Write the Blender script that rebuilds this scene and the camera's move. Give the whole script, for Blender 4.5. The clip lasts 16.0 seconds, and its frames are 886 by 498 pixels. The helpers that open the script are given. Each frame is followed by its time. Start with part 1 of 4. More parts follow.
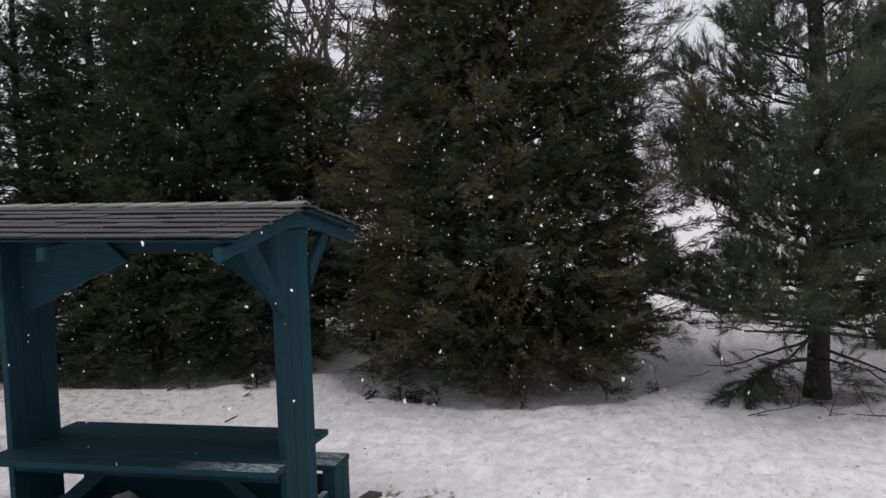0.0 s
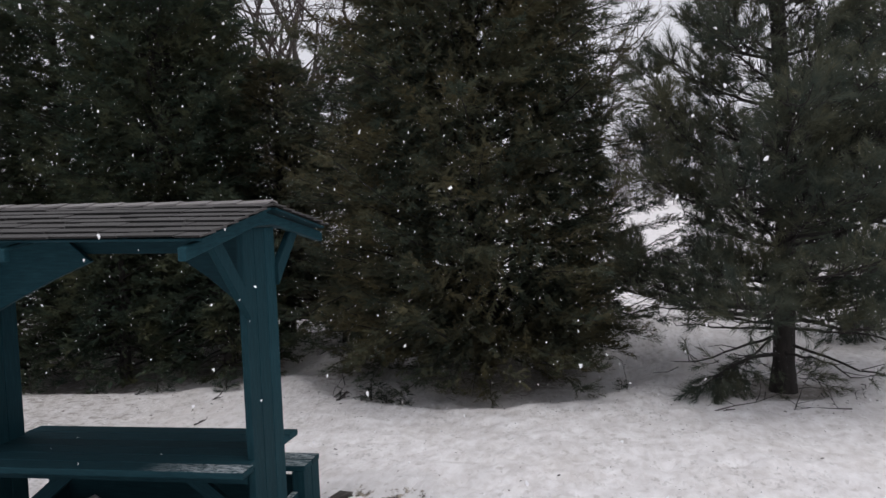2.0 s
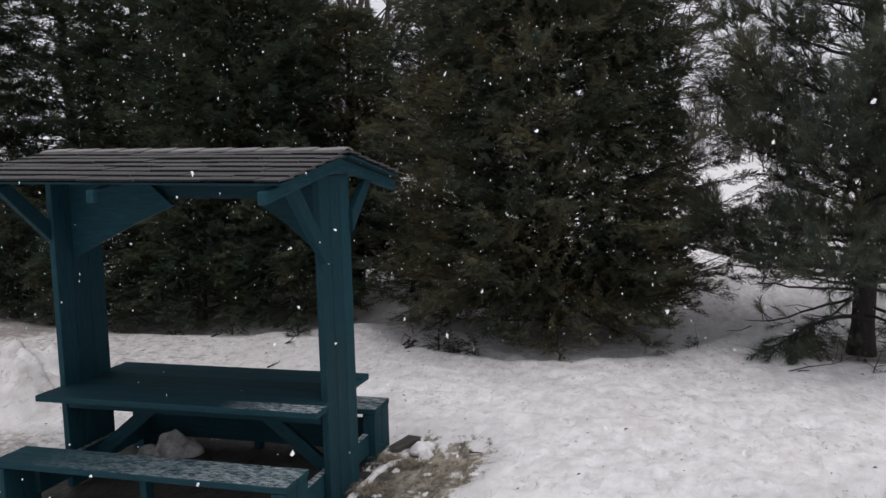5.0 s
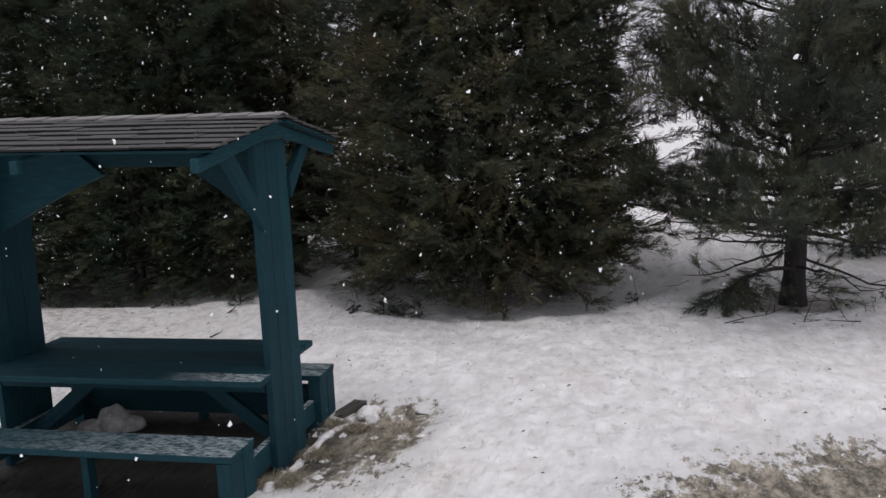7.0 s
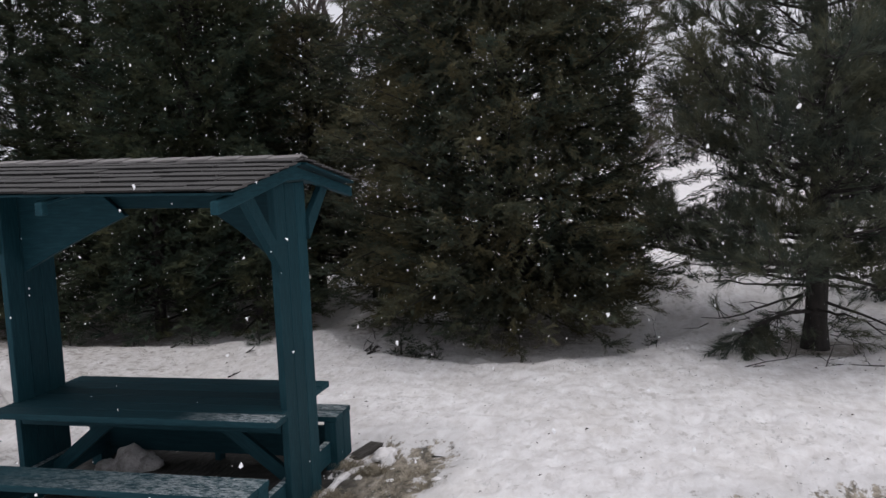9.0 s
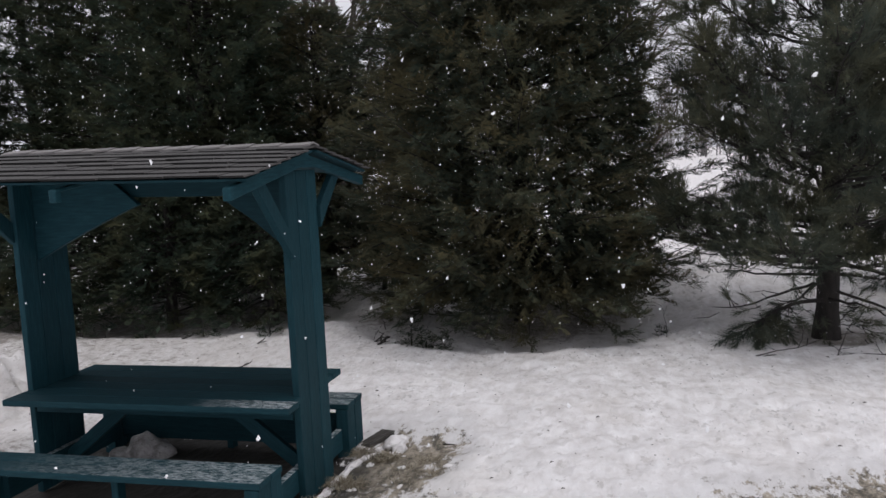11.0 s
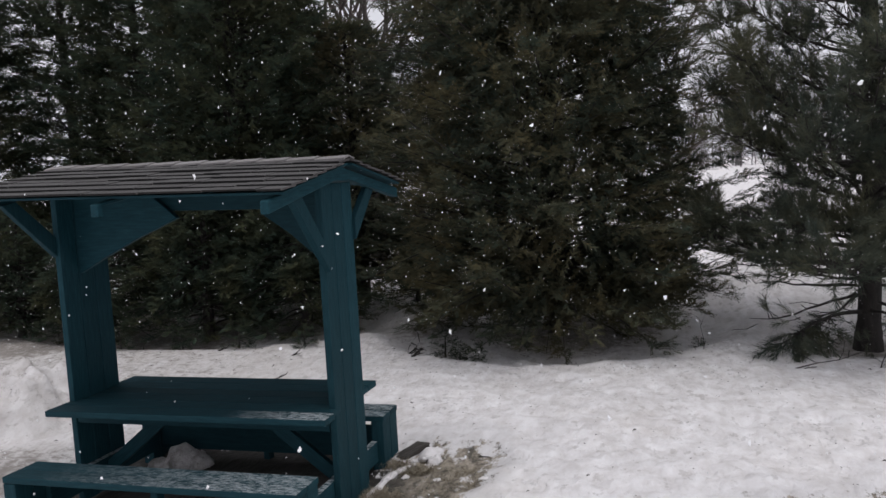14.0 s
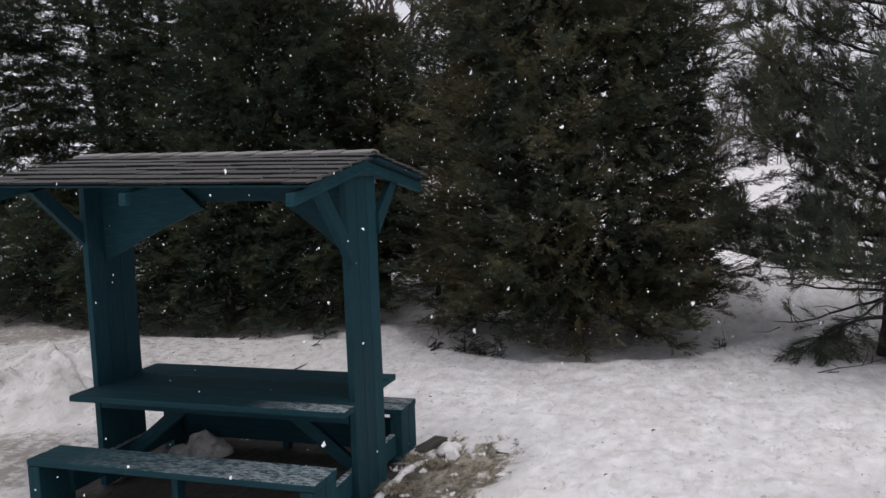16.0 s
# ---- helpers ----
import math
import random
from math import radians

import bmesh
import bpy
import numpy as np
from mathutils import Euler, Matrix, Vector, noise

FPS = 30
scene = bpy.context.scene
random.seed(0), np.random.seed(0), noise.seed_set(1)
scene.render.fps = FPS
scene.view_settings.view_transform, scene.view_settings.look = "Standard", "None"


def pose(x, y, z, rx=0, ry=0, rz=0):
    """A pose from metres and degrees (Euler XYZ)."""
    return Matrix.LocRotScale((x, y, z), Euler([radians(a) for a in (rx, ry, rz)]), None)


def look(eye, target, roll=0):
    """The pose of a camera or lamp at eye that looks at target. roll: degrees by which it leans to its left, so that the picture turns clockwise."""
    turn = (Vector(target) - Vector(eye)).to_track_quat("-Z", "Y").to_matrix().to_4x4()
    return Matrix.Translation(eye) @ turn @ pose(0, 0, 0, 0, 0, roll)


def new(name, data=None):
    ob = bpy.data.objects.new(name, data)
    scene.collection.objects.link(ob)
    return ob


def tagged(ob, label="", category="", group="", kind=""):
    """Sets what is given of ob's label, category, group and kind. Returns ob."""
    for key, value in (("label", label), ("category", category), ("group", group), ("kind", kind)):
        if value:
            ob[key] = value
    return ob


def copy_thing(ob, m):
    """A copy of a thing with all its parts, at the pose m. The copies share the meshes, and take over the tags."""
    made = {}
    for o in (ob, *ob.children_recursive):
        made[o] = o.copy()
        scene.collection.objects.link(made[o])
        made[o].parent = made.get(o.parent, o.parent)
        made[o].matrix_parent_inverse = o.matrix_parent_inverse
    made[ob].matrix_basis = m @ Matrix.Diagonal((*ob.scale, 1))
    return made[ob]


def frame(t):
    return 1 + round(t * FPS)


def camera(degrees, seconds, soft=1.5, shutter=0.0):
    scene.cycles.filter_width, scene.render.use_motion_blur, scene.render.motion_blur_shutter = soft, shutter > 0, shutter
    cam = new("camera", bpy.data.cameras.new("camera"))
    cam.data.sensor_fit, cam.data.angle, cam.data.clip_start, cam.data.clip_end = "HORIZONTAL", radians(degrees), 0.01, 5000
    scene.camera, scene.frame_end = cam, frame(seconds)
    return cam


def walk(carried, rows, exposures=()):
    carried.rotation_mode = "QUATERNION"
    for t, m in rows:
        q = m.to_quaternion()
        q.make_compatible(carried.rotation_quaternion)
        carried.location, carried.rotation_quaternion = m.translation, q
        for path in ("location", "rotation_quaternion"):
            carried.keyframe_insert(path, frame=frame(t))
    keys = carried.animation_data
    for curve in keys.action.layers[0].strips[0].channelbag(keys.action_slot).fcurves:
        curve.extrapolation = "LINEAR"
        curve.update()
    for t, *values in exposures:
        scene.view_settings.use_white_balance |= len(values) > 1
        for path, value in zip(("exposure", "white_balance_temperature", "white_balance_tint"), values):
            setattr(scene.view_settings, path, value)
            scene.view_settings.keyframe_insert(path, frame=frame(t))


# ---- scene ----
cam = camera(56.0, 16.0)

PATH = [
    (0, (2.884, -4.542, 2.178), (2.42, -2.6, 2.068), -2.0),
    (0.5, (2.907, -4.556, 2.142), (2.565, -2.588, 2.043), -2.2),
    (1, (2.917, -4.567, 2.142), (2.541, -2.607, 2.013), -2.3),
    (1.5, (2.91, -4.552, 2.14), (2.507, -2.597, 2.018), -2.2),
    (2, (2.914, -4.544, 2.151), (2.514, -2.588, 2.044), -2.4),
    (2.5, (2.943, -4.561, 2.157), (2.565, -2.6, 2.067), -2.3),
    (3, (2.916, -4.543, 2.148), (2.551, -2.58, 2.036), -2.3),
    (3.5, (2.912, -4.545, 2.146), (2.552, -2.582, 2.03), -2.8),
    (4, (2.934, -4.567, 2.137), (2.536, -2.613, 1.979), -1.8),
    (4.2, (2.904, -4.553, 2.126), (2.371, -2.633, 1.948), -1.5),
    (6.3, (2.863, -4.568, 2.14), (2.305, -2.665, 1.883), -1.7),
    (6.5, (2.884, -4.559, 2.148), (2.346, -2.652, 1.874), -1.4),
    (7, (2.891, -4.54, 2.125), (2.465, -2.61, 1.821), -2.6),
    (7.5, (2.893, -4.536, 2.131), (2.51, -2.594, 1.841), -2.7),
    (8, (2.905, -4.544, 2.13), (2.519, -2.598, 1.876), -2.2),
    (8.5, (2.905, -4.55, 2.123), (2.477, -2.612, 1.873), -2.9),
    (9, (2.919, -4.559, 2.136), (2.447, -2.627, 1.93), -2.5),
    (9.2, (2.932, -4.569, 2.125), (2.462, -2.644, 1.857), -2.3),
    (11.3, (2.899, -4.576, 2.09), (2.394, -2.653, 1.878), -3.1),
    (11.5, (2.895, -4.576, 2.091), (2.374, -2.657, 1.873), -3.2),
    (12, (2.893, -4.577, 2.094), (2.408, -2.649, 1.878), -2.9),
    (12.5, (2.912, -4.581, 2.091), (2.466, -2.642, 1.883), -3.2),
    (13, (2.912, -4.585, 2.089), (2.472, -2.648, 1.852), -2.8),
    (13.5, (2.887, -4.571, 2.091), (2.419, -2.639, 1.872), -2.1),
    (14, (2.891, -4.584, 2.092), (2.325, -2.674, 1.907), -3.2),
    (14.5, (2.906, -4.607, 2.081), (2.276, -2.716, 1.918), -3.1),
    (15, (2.869, -4.582, 2.101), (2.246, -2.695, 1.87), -2.2),
    (15.5, (2.874, -4.589, 2.104), (2.249, -2.701, 1.885), -1.9),
    (16, (2.877, -4.593, 2.108), (2.265, -2.699, 1.909), -2.0),
]
walk(cam, [(t, look(eye, target, roll)) for t, eye, target, roll in PATH])

# ---- world, sun ----
world = bpy.data.worlds.new("overcast_sky")
scene.world = world
world.use_nodes = True
wn, wl = world.node_tree.nodes, world.node_tree.links
sky = wn.new("ShaderNodeTexSky")
sky.sky_type = "NISHITA"
sky.sun_disc = False
sky.sun_elevation, sky.sun_rotation = radians(76), radians(140)
sky.air_density, sky.dust_density = 1.0, 4.0
sky_hue = wn.new("ShaderNodeHueSaturation")
sky_hue.inputs["Saturation"].default_value = 0.25
sky_hue.inputs["Value"].default_value = 0.11
wl.new(sky.outputs[0], sky_hue.inputs["Color"])
cloud = wn.new("ShaderNodeMixRGB")
cloud.inputs[0].default_value = 0.85
cloud.inputs[2].default_value = (0.755, 0.755, 0.825, 1)
wl.new(sky_hue.outputs[0], cloud.inputs[1])
wl.new(cloud.outputs[0], wn["Background"].inputs[0])
wn["Background"].inputs[1].default_value = 1.0
sun = new("sun", bpy.data.lights.new("sun", "SUN"))
sun.data.energy, sun.data.angle, sun.data.color = 0.85, radians(45), (1, 0.975, 0.955)
sun.matrix_world = look((3, -1.5, 16), (0, 1, 0))
scene.view_settings.exposure = 0.0


# ---- materials ----
def material(name, rough=0.7):
    mat = bpy.data.materials.new(name)
    mat.use_nodes = True
    nt = mat.node_tree
    bs = nt.nodes["Principled BSDF"]
    bs.inputs["Roughness"].default_value = rough
    return mat, nt, bs


def node(nt, kind, **sockets):
    nd = nt.nodes.new(kind)
    for key, value in sockets.items():
        nd.inputs[key].default_value = value
    return nd


def noise_tex(nt, scale, detail=4.0, rough=0.6, coords=None):
    nd = node(nt, "ShaderNodeTexNoise", Scale=scale, Detail=detail, Roughness=rough)
    if coords is not None:
        nt.links.new(coords, nd.inputs["Vector"])
    return nd.outputs["Fac"]


def coords(nt, which="Object", stretch=None):
    tc = nt.nodes.new("ShaderNodeTexCoord").outputs[which]
    if stretch is None:
        return tc
    mp = node(nt, "ShaderNodeMapping", Scale=stretch)
    nt.links.new(tc, mp.inputs["Vector"])
    return mp.outputs[0]


def ramp(nt, fac, stops):
    nd = nt.nodes.new("ShaderNodeValToRGB")
    el = nd.color_ramp.elements
    while len(el) < len(stops):
        el.new(0.5)
    for e, (p, c) in zip(el, stops):
        e.position = p
        e.color = (*c, 1) if len(c) == 3 else c
    nt.links.new(fac, nd.inputs[0])
    return nd.outputs[0]


def mix(nt, fac, a, b, mode="MIX"):
    nd = nt.nodes.new("ShaderNodeMixRGB")
    nd.blend_type = mode
    for sock, value in zip(nd.inputs, (fac, a, b)):
        if isinstance(value, (int, float)):
            sock.default_value = value
        elif isinstance(value, tuple):
            sock.default_value = (*value, 1)
        else:
            nt.links.new(value, sock)
    return nd.outputs[0]


def bump(nt, bs, height, strength, distance):
    nd = node(nt, "ShaderNodeBump", Strength=strength, Distance=distance)
    nt.links.new(height, nd.inputs["Height"])
    nt.links.new(nd.outputs[0], bs.inputs["Normal"])


def mathn(nt, op, a, b=None, clamp=False):
    nd = nt.nodes.new("ShaderNodeMath")
    nd.operation, nd.use_clamp = op, clamp
    for sock, value in zip(nd.inputs, (a, b)):
        if value is None:
            continue
        if isinstance(value, (int, float)):
            sock.default_value = value
        else:
            nt.links.new(value, sock)
    return nd.outputs[0]


def painted_wood(name, grain=(1.5, 14, 14), dusted=0.0, start=-0.25, steep=1.6):
    """Dark teal paint on planks; dusted: frost and old snow on faces that look up, thickest at the +x end."""
    mat, nt, bs = material(name, 0.7)
    bs.inputs["Specular IOR Level"].default_value = 0.15
    g = coords(nt, "Object", grain)
    fine = noise_tex(nt, 6.0, 6, 0.65, g)
    blotch = noise_tex(nt, 3.0, 4, 0.6, coords(nt, "Object"))
    rnd = nt.nodes.new("ShaderNodeObjectInfo").outputs["Random"]
    col = ramp(nt, fine, [(0.25, (0.0046, 0.0255, 0.0345)), (0.55, (0.0100, 0.0465, 0.060)), (0.8, (0.022, 0.070, 0.085))])
    col = mix(nt, mathn(nt, "MULTIPLY", blotch, 0.5), col, (0.0052, 0.0255, 0.0355))
    tone = mathn(nt, "ADD", mathn(nt, "MULTIPLY", rnd, 0.35), 0.8)
    col = mix(nt, 1.0, col, mix(nt, 1.0, (1, 1, 1), tone, "MULTIPLY"), "MULTIPLY")
    worn = ramp(nt, noise_tex(nt, 9.0, 8, 0.75, g), [(0.66, (0, 0, 0)), (0.74, (1, 1, 1))])
    col = mix(nt, mathn(nt, "MULTIPLY", worn, 0.35), col, (0.055, 0.09, 0.10))
    if dusted:
        sep = nt.nodes.new("ShaderNodeSeparateXYZ")
        nt.links.new(nt.nodes.new("ShaderNodeNewGeometry").outputs["Normal"], sep.inputs[0])
        up = mathn(nt, "GREATER_THAN", sep.outputs["Z"], 0.6)
        pos = nt.nodes.new("ShaderNodeSeparateXYZ")
        nt.links.new(coords(nt, "Object"), pos.inputs[0])
        end = mathn(nt, "MULTIPLY", mathn(nt, "SUBTRACT", pos.outputs["X"], start), steep, True)
        patch = ramp(nt, noise_tex(nt, 30.0, 7, 0.78, coords(nt, "Object", (0.7, 1.5, 1))), [(0.43, (0, 0, 0)), (0.60, (1, 1, 1))])
        fac = mathn(nt, "MULTIPLY", mathn(nt, "MULTIPLY", up, end), mathn(nt, "MULTIPLY", patch, dusted), True)
        col = mix(nt, fac, col, (0.42, 0.46, 0.48))
    nt.links.new(col, bs.inputs["Base Color"])
    bump(nt, bs, fine, 0.35, 0.004)
    return mat


PAINT_X = painted_wood("paint_along_x")
PAINT_Z = painted_wood("paint_upright", (14, 14, 1.5))
PAINT_Y = painted_wood("paint_across", (14, 1.5, 14))
PAINT_BENCH = painted_wood("paint_bench", dusted=0.85, start=-0.75, steep=0.75)
PAINT_FOOT = painted_wood("paint_foot_beam", (14, 1.5, 14), dusted=1.6, start=-0.5, steep=1.4)
PAINT_TOP = painted_wood("paint_tabletop")
PAINT_TOP_FRONT = painted_wood("paint_tabletop_front", dusted=1.1, start=0.30, steep=2.4)


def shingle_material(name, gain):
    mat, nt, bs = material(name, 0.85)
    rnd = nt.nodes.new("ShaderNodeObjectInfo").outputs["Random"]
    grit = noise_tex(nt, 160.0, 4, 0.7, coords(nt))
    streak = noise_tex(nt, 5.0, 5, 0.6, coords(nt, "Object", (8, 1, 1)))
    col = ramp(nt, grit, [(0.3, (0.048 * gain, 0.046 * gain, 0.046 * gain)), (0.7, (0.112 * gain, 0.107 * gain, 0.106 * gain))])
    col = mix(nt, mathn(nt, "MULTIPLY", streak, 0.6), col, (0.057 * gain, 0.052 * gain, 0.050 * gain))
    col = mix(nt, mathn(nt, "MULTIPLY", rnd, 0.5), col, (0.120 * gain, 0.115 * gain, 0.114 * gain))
    nt.links.new(col, bs.inputs["Base Color"])
    bump(nt, bs, grit, 0.5, 0.004)
    return mat


SHINGLE = shingle_material("weathered_shingle", 0.72)
# near-black shingle copy: the shadow line under each course, put into colour
SHINGLE_SHADE = shingle_material("shaded_shingle_butt", 0.06)
RIDGE_FROST = shingle_material("frosted_ridge_shingle", 2.6)


def snow_material(name="snow", ground=False):
    mat, nt, bs = material(name, 0.75)
    c = coords(nt)
    big = noise_tex(nt, 0.9, 5, 0.6, c)
    long = coords(nt, "Object", (1, 0.55, 1))
    lump = noise_tex(nt, 7.5, 3, 0.5, long)
    fine = noise_tex(nt, 32.0, 3, 0.55, long)
    tint = noise_tex(nt, 3.4, 7, 0.72, long)
    col = ramp(nt, lump, [(0.30, (0.70, 0.675, 0.675)), (0.48, (0.81, 0.787, 0.795)), (0.70, (0.90, 0.885, 0.898))])
    col = mix(nt, mathn(nt, "MULTIPLY", ramp(nt, tint, [(0.44, (0, 0, 0)), (0.66, (1, 1, 1))]), 0.45), col, (0.60, 0.575, 0.575))
    col = mix(nt, mathn(nt, "MULTIPLY", ramp(nt, big, [(0.48, (0, 0, 0)), (0.70, (1, 1, 1))]), 0.35), col, (0.66, 0.61, 0.56))
    specks = ramp(nt, noise_tex(nt, 13.0, 4, 0.60, long), [(0.600, (0, 0, 0)), (0.665, (1, 1, 1))])
    col = mix(nt, mathn(nt, "MULTIPLY", specks, 0.36), col, (0.27, 0.245, 0.22))
    slush = ramp(nt, noise_tex(nt, 1.7, 5, 0.6, c), [(0.50, (0, 0, 0)), (0.62, (1, 1, 1))])
    dimple = ramp(nt, noise_tex(nt, 24.0, 3, 0.5, long), [(0.56, (0, 0, 0)), (0.66, (1, 1, 1))])
    col = mix(nt, mathn(nt, "MULTIPLY", mathn(nt, "MULTIPLY", slush, dimple), 0.5), col, (0.34, 0.33, 0.33))
    pits = nt.nodes.new("ShaderNodeTexVoronoi")
    pits.feature = "SMOOTH_F1"
    pits.inputs["Scale"].default_value = 8.0
    warp = node(nt, "ShaderNodeVectorMath")
    jitter = nt.nodes.new("ShaderNodeTexNoise")
    jitter.inputs["Scale"].default_value = 6.0
    jitter.inputs["Detail"].default_value = 3.0
    nt.links.new(long, jitter.inputs["Vector"])
    nt.links.new(long, warp.inputs[0])
    shift = node(nt, "ShaderNodeVectorMath")
    shift.operation = "SCALE"
    shift.inputs["Scale"].default_value = 0.22
    nt.links.new(jitter.outputs["Color"], shift.inputs[0])
    nt.links.new(shift.outputs[0], warp.inputs[1])
    nt.links.new(warp.outputs[0], pits.inputs["Vector"])
    hollow = ramp(nt, pits.outputs["Distance"], [(0.05, (0, 0, 0)), (0.45, (1, 1, 1))])
    col = mix(nt, mathn(nt, "MULTIPLY", mathn(nt, "SUBTRACT", 1.0, hollow), 0.15), col, (0.50, 0.47, 0.46))
    clump = noise_tex(nt, 15.0, 4, 0.55, long)
    col = mix(nt, mathn(nt, "MULTIPLY", ramp(nt, clump, [(0.40, (1, 1, 1)), (0.52, (0, 0, 0))]), 0.14), col, (0.50, 0.46, 0.43))
    height = mathn(nt, "ADD", mathn(nt, "MULTIPLY", lump, 0.4), mathn(nt, "MULTIPLY", fine, 0.30))
    height = mathn(nt, "ADD", height, mathn(nt, "MULTIPLY", clump, 0.55))
    height = mathn(nt, "ADD", height, mathn(nt, "MULTIPLY", hollow, 0.45))
    if ground:
        bare = nt.nodes.new("ShaderNodeAttribute")
        bare.attribute_name = "bare"
        edge = mathn(nt, "ADD", bare.outputs["Fac"], mathn(nt, "MULTIPLY", mathn(nt, "SUBTRACT", noise_tex(nt, 13.0, 8, 0.74, long), 0.5), 1.6))
        mask = ramp(nt, edge, [(0.46, (0, 0, 0)), (0.56, (1, 1, 1))])
        soil = ramp(nt, noise_tex(nt, 12.0, 9, 0.8, long), [(0.38, (0.036, 0.035, 0.030)), (0.46, (0.13, 0.114, 0.092)), (0.54, (0.30, 0.262, 0.212)), (0.64, (0.44, 0.39, 0.33))])
        shaded_earth = nt.nodes.new("ShaderNodeAttribute")
        shaded_earth.attribute_name = "shaded_earth"
        litter_shade = nt.nodes.new("ShaderNodeAttribute")
        litter_shade.attribute_name = "litter_shade"
        strewn = mathn(nt, "ADD", litter_shade.outputs["Fac"], mathn(nt, "MULTIPLY", mathn(nt, "SUBTRACT", noise_tex(nt, 10.0, 8, 0.78, c), 0.5), 2.2))
        strewn = ramp(nt, strewn, [(0.70, (0, 0, 0)), (1.05, (1, 1, 1))])
        # smooth darkening: needle litter, and shade painted into the snow colour
        col = mix(nt, mathn(nt, "MULTIPLY", litter_shade.outputs["Fac"], 0.58), col, (0.37, 0.345, 0.325))
        col = mix(nt, mathn(nt, "MULTIPLY", strewn, 0.75), col, (0.19, 0.165, 0.142))
        # the shade under the table is painted in as near-black soil
        soil = mix(nt, shaded_earth.outputs["Fac"], soil, ramp(nt, noise_tex(nt, 20.0, 6, 0.7, c), [(0.3, (0.011, 0.011, 0.010)), (0.7, (0.034, 0.031, 0.027))]))
        wet = ramp(nt, bare.outputs["Fac"], [(0.02, (0, 0, 0)), (0.35, (1, 1, 1))])
        col = mix(nt, mathn(nt, "MULTIPLY", wet, 0.45), col, (0.50, 0.49, 0.50))
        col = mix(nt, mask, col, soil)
    nt.links.new(col, bs.inputs["Base Color"])
    bump(nt, bs, height, 0.46, 0.06)
    return mat


SNOW = snow_material()


def flake_material():
    mat, nt, bs = material("snowflake", 0.6)
    nt.links.new(ramp(nt, nt.nodes.new("ShaderNodeNewGeometry").outputs["Random Per Island"], [(0.0, (0.8, 0.8, 0.82)), (1.0, (0.92, 0.92, 0.94))]), bs.inputs["Base Color"])
    return mat


FLAKE = flake_material()


def dirty_snow_material():
    mat, nt, bs = material("dirty_snow", 0.8)
    big, fine = noise_tex(nt, 9.0, 6, 0.7, coords(nt)), noise_tex(nt, 40.0, 5, 0.7, coords(nt))
    col = ramp(nt, big, [(0.35, (0.22, 0.205, 0.195)), (0.65, (0.58, 0.565, 0.57))])
    col = mix(nt, ramp(nt, fine, [(0.55, (0, 0, 0)), (0.68, (0.7, 0.7, 0.7))]), col, (0.10, 0.085, 0.07))
    nt.links.new(col, bs.inputs["Base Color"])
    bump(nt, bs, fine, 0.6, 0.02)
    return mat


DIRTY_SNOW = dirty_snow_material()
GROUND_SNOW = snow_material("ground_snow", True)


def foliage_material(name, dark, mid, tip, rough=0.65):
    mat, nt, bs = material(name, rough)
    isl = nt.nodes.new("ShaderNodeNewGeometry").outputs["Random Per Island"]
    zone = noise_tex(nt, 1.3, 4, 0.6, coords(nt))
    clump = noise_tex(nt, 5.0, 3, 0.6, coords(nt))
    tone = mathn(nt, "ADD", mathn(nt, "MULTIPLY", clump, 0.75), mathn(nt, "MULTIPLY", isl, 0.30))
    col = ramp(nt, tone, [(0.25, dark), (0.60, mid), (0.90, tip)])
    col = mix(nt, ramp(nt, zone, [(0.42, (0, 0, 0)), (0.66, (0.6, 0.6, 0.6))]), col, tip)
    nt.links.new(col, bs.inputs["Base Color"])
    bs.inputs["Specular IOR Level"].default_value = 0.10
    # thin leaves let some light through
    thin = nt.nodes.new("ShaderNodeBsdfTranslucent")
    nt.links.new(col, thin.inputs["Color"])
    blend = nt.nodes.new("ShaderNodeMixShader")
    blend.inputs[0].default_value = 0.3
    nt.links.new(bs.outputs[0], blend.inputs[1])
    nt.links.new(thin.outputs[0], blend.inputs[2])
    nt.links.new(blend.outputs[0], nt.nodes["Material Output"].inputs["Surface"])
    return mat


CEDAR = foliage_material("cedar_sprays", (0.053, 0.079, 0.067), (0.080, 0.093, 0.065), (0.168, 0.132, 0.062))
HEDGE = foliage_material("hedge_sprays", (0.042, 0.070, 0.058), (0.055, 0.076, 0.053), (0.104, 0.096, 0.045))
PINE = foliage_material("pine_needles", (0.054, 0.073, 0.065), (0.082, 0.098, 0.078), (0.150, 0.142, 0.084))


def bark_material(name, a, b):
    mat, nt, bs = material(name, 0.9)
    n1 = noise_tex(nt, 18.0, 7, 0.7, coords(nt, "Object", (1, 1, 0.25)))
    nt.links.new(ramp(nt, n1, [(0.3, a), (0.7, b)]), bs.inputs["Base Color"])
    bump(nt, bs, n1, 0.8, 0.02)
    return mat


BARK = bark_material("dark_bark", (0.012, 0.010, 0.010), (0.042, 0.036, 0.032))
# grey bark paled further: the snowfall haze is mixed into its colour
FAR_BARK = bark_material("far_hazed_bark", (0.13, 0.118, 0.120), (0.21, 0.195, 0.20))
BARE_BARK = bark_material("bare_twig_bark", (0.040, 0.031, 0.028), (0.095, 0.078, 0.071))


def grass_material():
    mat, nt, bs = material("dead_grass", 0.8)
    isl = nt.nodes.new("ShaderNodeNewGeometry").outputs["Random Per Island"]
    nt.links.new(ramp(nt, isl, [(0.0, (0.105, 0.084, 0.058)), (0.6, (0.26, 0.222, 0.162)), (1.0, (0.45, 0.405, 0.325))]), bs.inputs["Base Color"])
    return mat


GRASS = grass_material()


